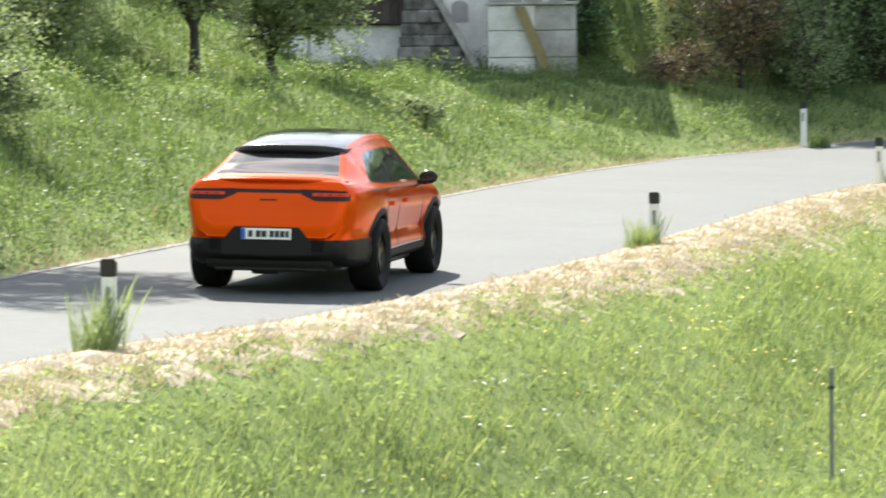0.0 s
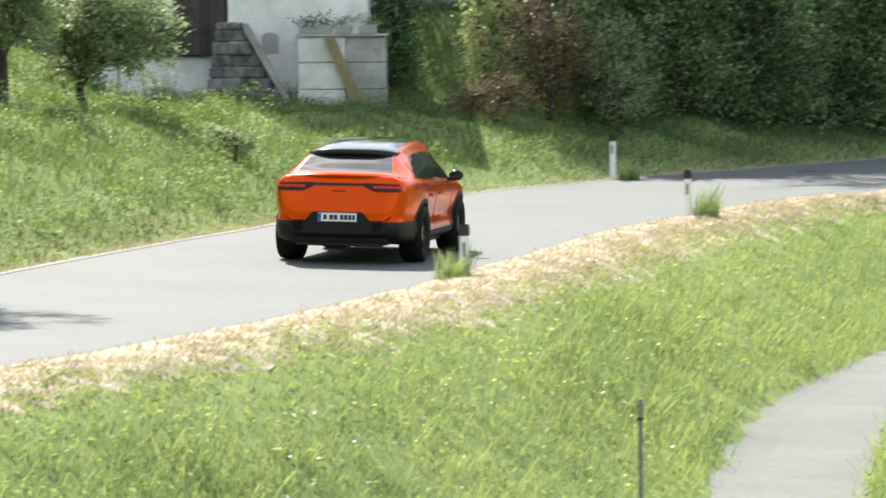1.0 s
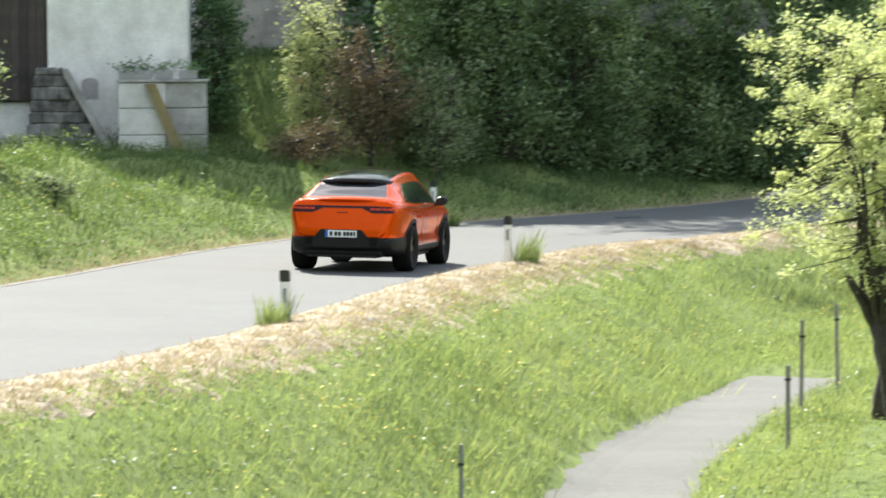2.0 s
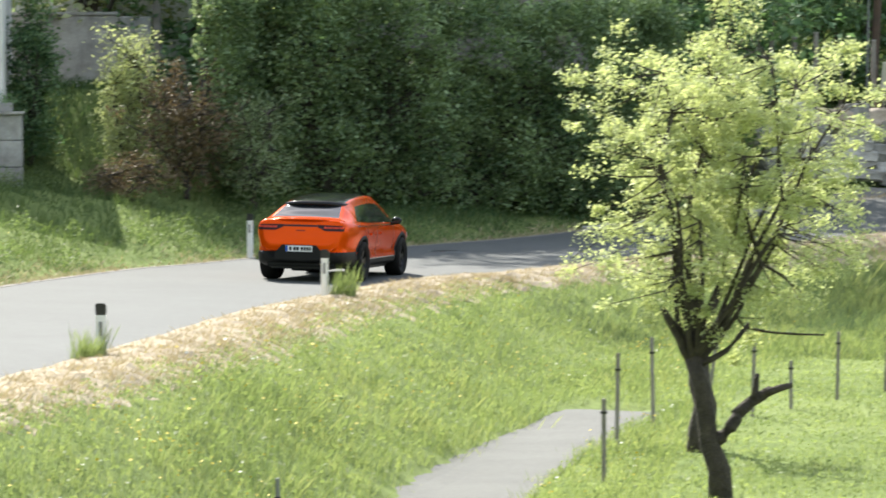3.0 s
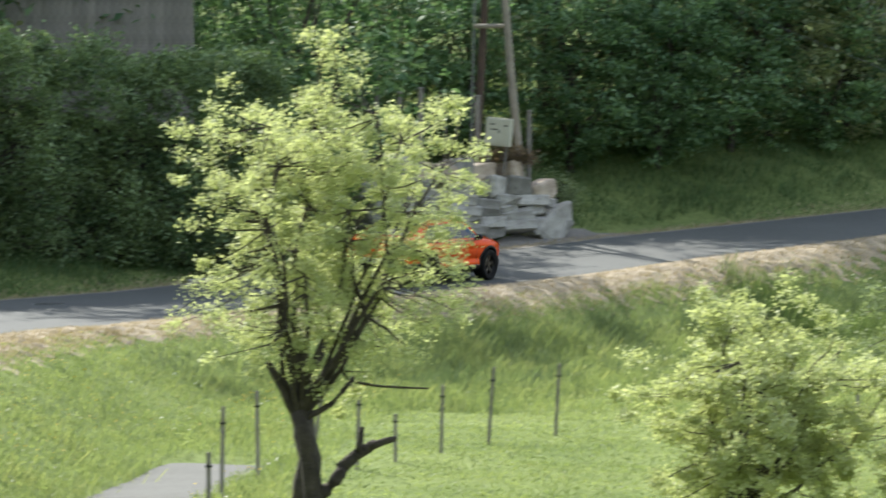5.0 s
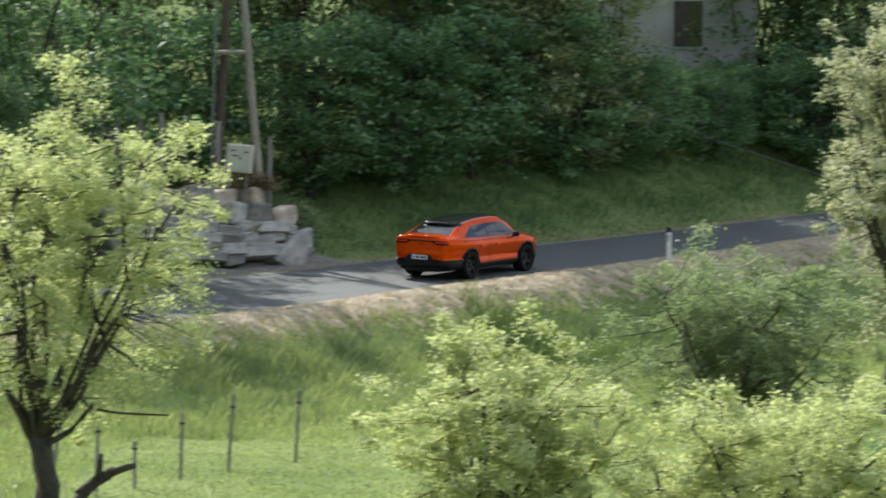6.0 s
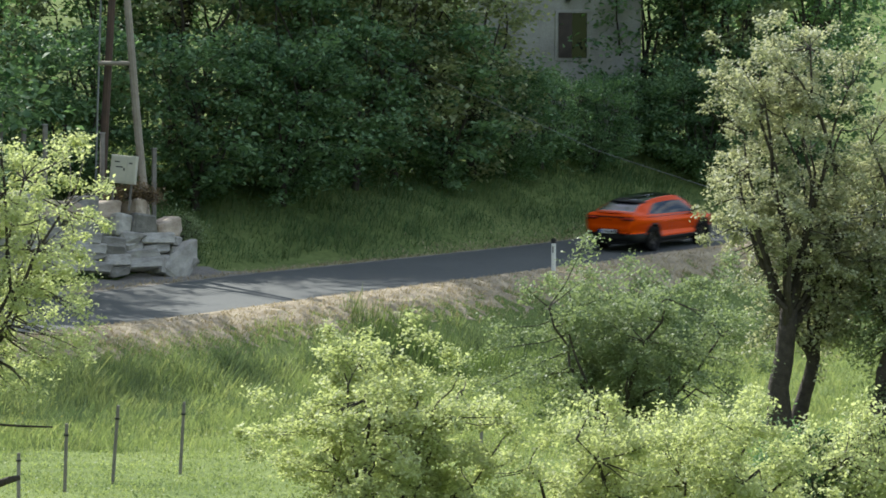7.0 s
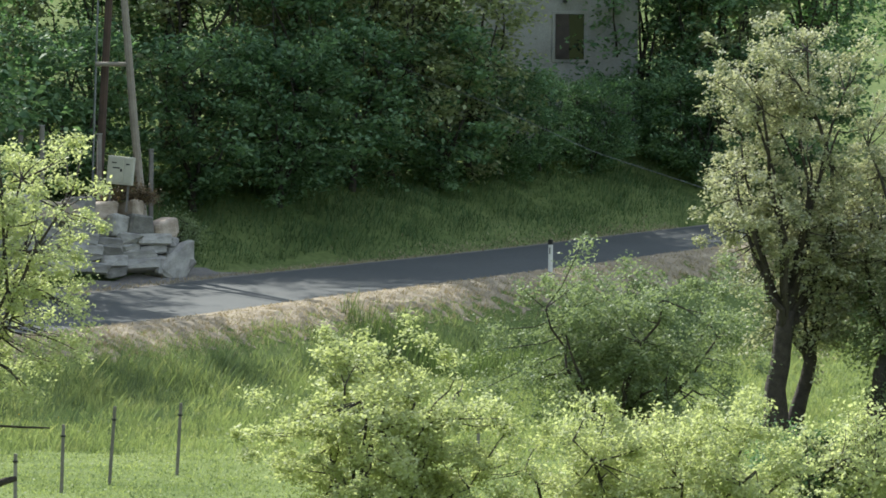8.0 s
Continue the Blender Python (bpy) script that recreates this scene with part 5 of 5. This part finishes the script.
def wheel(parent, x, y, side):
    ob = new("wheel")
    ob.parent = parent
    prof = [(.235, -.12), (.30, -.135), (.345, -.16), (.368, -.14), (.38, -.08), (.38, .08), (.368, .14), (.345, .16), (.30, .15), (.235, .12)]
    bm = bmesh.new()
    n = 44
    rings = [[bm.verts.new((w, r * math.cos(2 * math.pi * k / n), r * math.sin(2 * math.pi * k / n))) for r, w in prof] for k in range(n)]
    for k in range(n):
        a, b = rings[k], rings[(k + 1) % n]
        for j in range(len(prof) - 1):
            bm.faces.new((a[j], b[j], b[j + 1], a[j + 1]))
    part("tyre", bm, RUBBER, ob, smooth=True)
    bm = bmesh.new()
    o = .125 * side
    ri = [(.262, o), (.25, o - .012 * side), (.235, o - .05 * side), (.23, -o)]
    rings = [[bm.verts.new((w, r * math.cos(2 * math.pi * k / n), r * math.sin(2 * math.pi * k / n))) for r, w in ri] for k in range(n)]
    for k in range(n):
        a, b = rings[k], rings[(k + 1) % n]
        for j in range(len(ri) - 1):
            bm.faces.new((a[j], b[j], b[j + 1], a[j + 1]))
    for k in range(5):
        for d in (-.16, .16):
            a = 2 * math.pi * k / 5 + d
            m = Matrix.Rotation(a, 4, 'X')
            vs = box(bm, -.012, -.018, .05, .012, .018, .245)
            for v in vs:
                v.co.x += (o - .03 * side) if v.co.z > .15 else (o - .045 * side)
                v.co = m @ v.co
    tube(bm, [(o - .07 * side, 0, 0), (o - .02 * side, 0, 0)], [.07, .06], 14)
    bmesh.ops.recalc_face_normals(bm, faces=bm.faces[:])
    part("rim", bm, RIM_BLACK, ob, "black double-spoke alloy rim")
    bm = bmesh.new()
    tube(bm, [(o - .13 * side, 0, 0), (o - .1 * side, 0, 0)], [.19, .19], 28)
    part("brake_disc", bm, DISC, ob, "steel brake disc")
    ob.location = (x, y, WHEEL_R)
    return ob


def build_car():
    car = new("car")
    shell = car_shell()
    allf = [q for v in shell.values() for q in v]
    tree_bm = faces_bm(allf)
    bvh = BVHTree.FromBMesh(tree_bm)
    tree_bm.free()
    SPLIT_R, SPLIT_S = .575, .385        # upper edges of the black trim, tail and flanks
    bm = faces_bm(shell["body"] + shell["body_mirror"])
    bmesh.ops.recalc_face_normals(bm, faces=bm.faces[:])
    cut(bm, (((0, 0, SPLIT_R), (0, 0, 1)), ((0, 0, SPLIT_S), (0, 0, 1)), ((0, -.4, 0), (0, 1, 0)), ((0, 3.3, 0), (0, 1, 0))))

    def paint(c):
        return "lower" if c.z < SPLIT_S or c.z < SPLIT_R and (c.y < -.4 or c.y > 3.3) else "body"
    both = sorted_out(bm, ("lower", "body"), paint)
    # side windows: cut along the sloping pillars
    B0, B1, F0, F1 = Vector((0, -.34, 1.1)), Vector((0, .48, 1.46)), Vector((0, 2.50, 1.06)), Vector((0, 1.84, 1.53))
    nb, nf = (B1 - B0).cross(Vector((1, 0, 0))), (F1 - F0).cross(Vector((1, 0, 0)))
    for tag in ("", "_mirror"):
        bm = faces_bm(shell["glasshouse" + tag])
        cut(bm, ((B0, nb), (F0, nf), ((0, .98, 0), (0, 1, 0)), ((0, 1.06, 0), (0, 1, 0))))

        def glass(c):
            back, front = (c - B0).dot(nb) * nb.y, (c - F0).dot(nf) * nf.y
            if back < 0 or front > 0:
                return "rest"
            return "rear" if c.y < .98 else "pillar" if c.y < 1.06 else "front"
        g = sorted_out(bm, ("rest", "rear", "pillar", "front"), glass)
        me = bpy.data.meshes.new("rest")
        g["rest"].to_mesh(me)
        both["body"].from_mesh(me)
        bpy.data.meshes.remove(me)
        g["rest"].free()
        part("rear_side_window", g["rear"], TINTED, car, "", True)
        part("front_side_window", g["front"], TINTED, car, "", True)
        part("window_pillar", g["pillar"], GLOSS_BLACK, car, "", True)
    bmesh.ops.remove_doubles(both["body"], verts=both["body"].verts[:], dist=.0008)
    bmesh.ops.recalc_face_normals(both["body"], faces=both["body"].faces[:])
    part("body", both["body"], ORANGE, car, "glossy orange bodywork", True)
    part("lower_cladding", both["lower"], CLADDING, car, "matt black lower cladding", True)
    part("rear_window", faces_bm(shell["rear_window"] + shell["rear_window_mirror"]), TINTED, car, "dark reflecting rear window", True)
    part("roof", faces_bm(shell["roof"] + shell["roof_mirror"]), ROOF_GLASS, car, "black glass roof", True)
    part("windscreen", faces_bm(shell["windscreen"] + shell["windscreen_mirror"]), TINTED, car, "", True)

    def rear(x, z):
        hit = bvh.ray_cast(Vector((x, -4, z)), Vector((0, 1, 0)))
        return hit[0].y if hit[0] else None

    def flank(y, z, sgn):
        hit = bvh.ray_cast(Vector((sgn * 3, y, z)), Vector((-sgn, 0, 0)))
        return hit[0].x if hit[0] else None

    def rear_patch(name, outline, mat, lift, label="", nx=14):
        """A patch laid on the tail: outline(u) gives x, z low, z high."""
        bm = bmesh.new()
        rows = []
        for i in range(nx + 1):
            x, z0, z1 = outline(i / nx)
            row = []
            for k in range(4):
                z = z0 + (z1 - z0) * k / 3
                y = rear(x, z)
                if y is None:
                    y = rear(x * .97, z) or -.9
                row.append(bm.verts.new((x, y - lift, z)))
            rows.append([bm.verts.new(row[0].co + Vector((0, lift + .02, 0)))] + row + [bm.verts.new(row[-1].co + Vector((0, lift + .02, 0)))])
        for a, b in zip(rows, rows[1:]):
            for k in range(5):
                bm.faces.new((a[k], b[k], b[k + 1], a[k + 1]))
        bm.faces.new(rows[0])
        bm.faces.new(rows[-1][::-1])
        bmesh.ops.recalc_face_normals(bm, faces=bm.faces[:])
        return part(name, bm, mat, car, label)

    def side_patch(name, y0, y1, z0, z1, mat, lift, sgn, label="", ny=10, nz=3, slope=0.0):
        bm = bmesh.new()
        rows = []
        for i in range(ny + 1):
            y = y0 + (y1 - y0) * i / ny
            row = []
            for k in range(nz + 1):
                z = z0 + (z1 - z0) * k / nz + slope * (y - y0)
                x = flank(y, z, sgn)
                if x is None:
                    x = sgn * .95
                row.append(bm.verts.new((x + sgn * lift, y, z)))
            rows.append([bm.verts.new(row[0].co - Vector((sgn * (lift + .015), 0, 0)))] + row + [bm.verts.new(row[-1].co - Vector((sgn * (lift + .015), 0, 0)))])
        for a, b in zip(rows, rows[1:]):
            for k in range(nz + 2):
                bm.faces.new((a[k], b[k], b[k + 1], a[k + 1]))
        bm.faces.new(rows[0])
        bm.faces.new(rows[-1][::-1])
        bmesh.ops.recalc_face_normals(bm, faces=bm.faces[:])
        return part(name, bm, mat, car, label)

    # tail: light strip, lamps, lip, bumper insert, plate
    rear_patch("light_strip", lambda u: (-.50 + 1.0 * u, 1.045, 1.08), GLOSS_BLACK, .006, "dark strip between the tail lamps", 10)
    for sgn in (-1, 1):
        lamp = rear_patch("tail_lamp", lambda u: (sgn * (.34 + .50 * u), 1.035 - .065 * min(1, u / .3), 1.085 - .012 * u), DARK_LENS, .008, "smoked red tail lamp", 14)
        glow = rear_patch("lamp_bar", lambda u: (sgn * (.46 + .37 * u), 1.018, 1.05), RED_LENS, .013, "red lamp bar", 12)
        glow.parent = lamp
        for x in (.52, .62, .72):
            gap = rear_patch("lamp_divider", lambda u: (sgn * (x + .05 * u), 1.03, 1.037), GLOSS_BLACK, .016, "", 3)
            gap.parent = lamp
    rear_patch("model_badge", lambda u: (-.09 + .18 * u, .965, .98), GLOSS_BLACK, .003, "dark badge bar", 4)
    rear_patch("bumper_insert", lambda u: (-.47 + .94 * u, .42, .70 - .155 * max(0, abs(u - .5) - .36) / .14), CLADDING, .007, "black insert around the number plate", 28)
    plate = rear_patch("number_plate", lambda u: (-.26 + .52 * u, .575, .685), PLATE_WHITE, .022, "white number plate", 4)
    blue = rear_patch("plate_band", lambda u: (-.26 + .045 * u, .578, .682), PLATE_BLUE, .026, "blue band", 2)
    blue.parent = plate
    for x0, w in ((-.185, .045), (-.105, .05), (-.045, .05), (.04, .045), (.095, .045), (.15, .045), (.205, .035)):
        b = rear_patch("character_bar", lambda u: (x0 + w * u, .597, .663), INK, .026, "", 2)
        b.parent = plate
    lip = bmesh.new()
    rows = []
    for i in range(21):
        x = -.78 + 1.56 * i / 20
        y = -1.02 + .30 * (abs(x) / .8) ** 3 * .75
        z = 1.168 - .03 * (abs(x) / .8) ** 2
        rows.append([lip.verts.new(p) for p in ((x, y + .16, z + .008), (x, y, z + .028), (x, y - .012, z + .012), (x, y + .05, z - .03))])
    for a, b in zip(rows, rows[1:]):
        for k in range(4):
            lip.faces.new((a[k], b[k], b[(k + 1) % 4], a[(k + 1) % 4]))
    bmesh.ops.recalc_face_normals(lip, faces=lip.faces[:])
    part("tail_lip", lip, ORANGE, car, "orange lip spoiler", True)
    sp = bmesh.new()
    rows = []
    for i in range(19):
        x = -.60 + 1.2 * i / 18
        k = (abs(x) / .60) ** 4
        y, z = -.2 + .14 * k, 1.495 - .035 * k - .012 * (x / .6) ** 2
        rows.append([sp.verts.new(p) for p in ((x, y + .24, z + .022), (x, y, z + .012), (x, y - .02, z - .05), (x, y + .02, z - .085), (x, y + .2, z - .04))])
    for a, b in zip(rows, rows[1:]):
        for k in range(5):
            sp.faces.new((a[k], b[k], b[(k + 1) % 5], a[(k + 1) % 5]))
    sp.faces.new(rows[0])
    sp.faces.new(rows[-1][::-1])
    bmesh.ops.recalc_face_normals(sp, faces=sp.faces[:])
    part("roof_spoiler", sp, GLOSS_BLACK, car, "gloss black roof spoiler", True)
    part("diffuser", rounded_box(-.66, -1.03, .27, .66, -.6, .44, .05), CLADDING, car)
    part("silencer", rounded_box(-.22, -.9, .2, .08, -.5, .3, .04), BLACK_PLASTIC, car)
    for x in (-.62, -.5, .5, .62):
        bm = bmesh.new()
        tube(bm, [(x, -1.0 + .1 * (abs(x) > .55), .35), (x, -.7, .35)], [.042, .042], 14)
        part("tailpipe", bm, GLOSS_BLACK, car, "dark tailpipe")
    # underside and wheel houses
    part("underbody", rounded_box(-.78, .45, .2, .78, 2.45, .5, .02, 1), BLACK_PLASTIC, car)
    part("underbody", rounded_box(-.58, -1.0, .24, .58, 3.6, .6, .02, 1), BLACK_PLASTIC, car)
    for wy in (0, WHEELBASE):
        for sgn in (-1, 1):
            bm = bmesh.new()
            n = 26
            r0 = []
            for i in range(n + 1):
                a = math.radians(-8 + 196 * i / n)
                cy, sz = math.cos(a), math.sin(a)
                row = []
                for rr, dx in ((.415, -.05), (.412, .004), (.44, .012), (.478, .008), (.485, -.012)):
                    y, z = wy + rr * cy, .385 + rr * sz
                    x = flank(wy + .49 * cy, min(.385 + .49 * sz, .9), sgn)
                    x = sgn * .955 if x is None or abs(x) < .75 else x
                    row.append(bm.verts.new((x + sgn * dx, y, z)))
                row.insert(0, bm.verts.new((sgn * .56, wy + .43 * cy, .385 + .43 * sz)))
                r0.append(row)
            for a, b in zip(r0, r0[1:]):
                for k in range(5):
                    bm.faces.new((a[k], b[k], b[k + 1], a[k + 1]))
            bmesh.ops.recalc_face_normals(bm, faces=bm.faces[:])
            part("wheel_arch", bm, CLADDING, car, "black wheel arch trim", True)
    for sgn in (-1, 1):
        side_patch("side_sill", .45, 2.45, .29, .40, CLADDING, .012, sgn, "black side sill", 16)
        side_patch("sill_strip", .48, 2.42, .405, .42, CHROME, .006, sgn, "bright sill strip", 16, 1)
        side_patch("door_gap", 1.005, 1.015, .42, 1.02, BLACK_PLASTIC, .003, sgn, "", 1, 26)
        side_patch("door_gap", 2.28, 2.288, .42, 1.0, BLACK_PLASTIC, .003, sgn, "", 1, 26)
        side_patch("door_gap", .30, .308, .62, 1.04, BLACK_PLASTIC, .003, sgn, "", 1, 26)
        for y in (.50, 1.30):
            side_patch("door_handle", y - .02, y + .18, .865, .905, ORANGE, .03, sgn, "orange door handle", 6, 2)
        side_patch("window_trim", -.42, 2.4, 1.048, 1.062, GLOSS_BLACK, .006, sgn, "gloss black window trim", 30, 1, -.012)
        bm = bmesh.new()
        bmesh.ops.create_uvsphere(bm, u_segments=14, v_segments=9, radius=1)
        for v in bm.verts:
            v.co = Vector((sgn * (1.03 + .105 * v.co.x * sgn), 2.2 + .085 * v.co.y * (1.2 if v.co.y > 0 else .55), 1.10 + .075 * v.co.z))
        mir = part("door_mirror", bm, GLOSS_BLACK, car, "gloss black door mirror", True)
        part("mirror_foot", rounded_box(sgn * 1.0 - .09, 2.16, 1.02, sgn * 1.0 + .03, 2.24, 1.075, .01, 1), GLOSS_BLACK, mir)
        part("mirror_glass", rounded_box(sgn * 1.03 - .075, 2.147, 1.055, sgn * 1.03 + .075, 2.153, 1.145, .003, 1), TINTED, mir, "mirror glass")
        side_patch("headlamp", 3.42, 3.66, .72, .84, LAMP_GLASS, .012, sgn, "clear headlamp", 8, 3)
    wheels = [wheel(car, sgn * .84, wy, sgn) for wy in (0, WHEELBASE) for sgn in (-1, 1)]
    tagged(car, "glossy orange coupe-like luxury SUV driving on the road", "car")
    return car, wheels


car, wheels = build_car()

# ---------------------------------------------------------------- how the car drives
# seconds and metres from its place at the start
DRIVE = np.array([(-.5, -6.0), (0, 0), (1.5, 17.5), (3.0, 33.55), (3.5, 37.95), (5.5, 61.58), (6.0, 68.65), (6.5, 75.2), (7.0, 83.7), (7.5, 92.5), (8.0, 101.6), (8.5, 110.8)])


# seconds and the car's compass heading in degrees
HEADING = np.array([(-.5, 10.2), (0, 10.8), (1.5, 14.2), (3.0, 22.3), (3.5, 27.5), (4.5, 40), (5.5, 48.0), (6.5, 53.0), (8.0, 57.0), (8.5, 58.0)])


def travelled(t):
    return table(t, DRIVE[:, 0], DRIVE[:, 1])


def road_point(s):
    k = min(max(int(np.searchsorted(LANE_S, s)) - 1, 0), len(LANE) - 2)
    u = (s - LANE_S[k]) / (LANE_S[k + 1] - LANE_S[k])
    return Vector(LANE[k] * (1 - u) + LANE[k + 1] * u)


def car_pose(t):
    s = S_START + travelled(t)
    a, b = road_point(s), road_point(s + WHEELBASE)
    head = radians(table(t, HEADING[:, 0], HEADING[:, 1]))
    fwd = Vector((math.sin(head), math.cos(head), (b - a).normalized().z)).normalized()
    right = fwd.cross(Vector((0, 0, 1))).normalized()
    right = (right - Vector((0, 0, 1)) * float(bank_of(np.array(s)))).normalized()
    up = right.cross(fwd).normalized()
    right = fwd.cross(up)
    m = Matrix((right, fwd, up)).transposed().to_4x4()
    m.translation = a + Vector((0, 0, .014))
    return m


def motions():
    walk(car, [(k / 10, car_pose(k / 10)) for k in range(81)])
    for w in wheels:
        x, y, z = w.location
        walk(w, [(k / 30, pose(x, y, z, -math.degrees(travelled(k / 30) / WHEEL_R))) for k in range(241)])


motions()
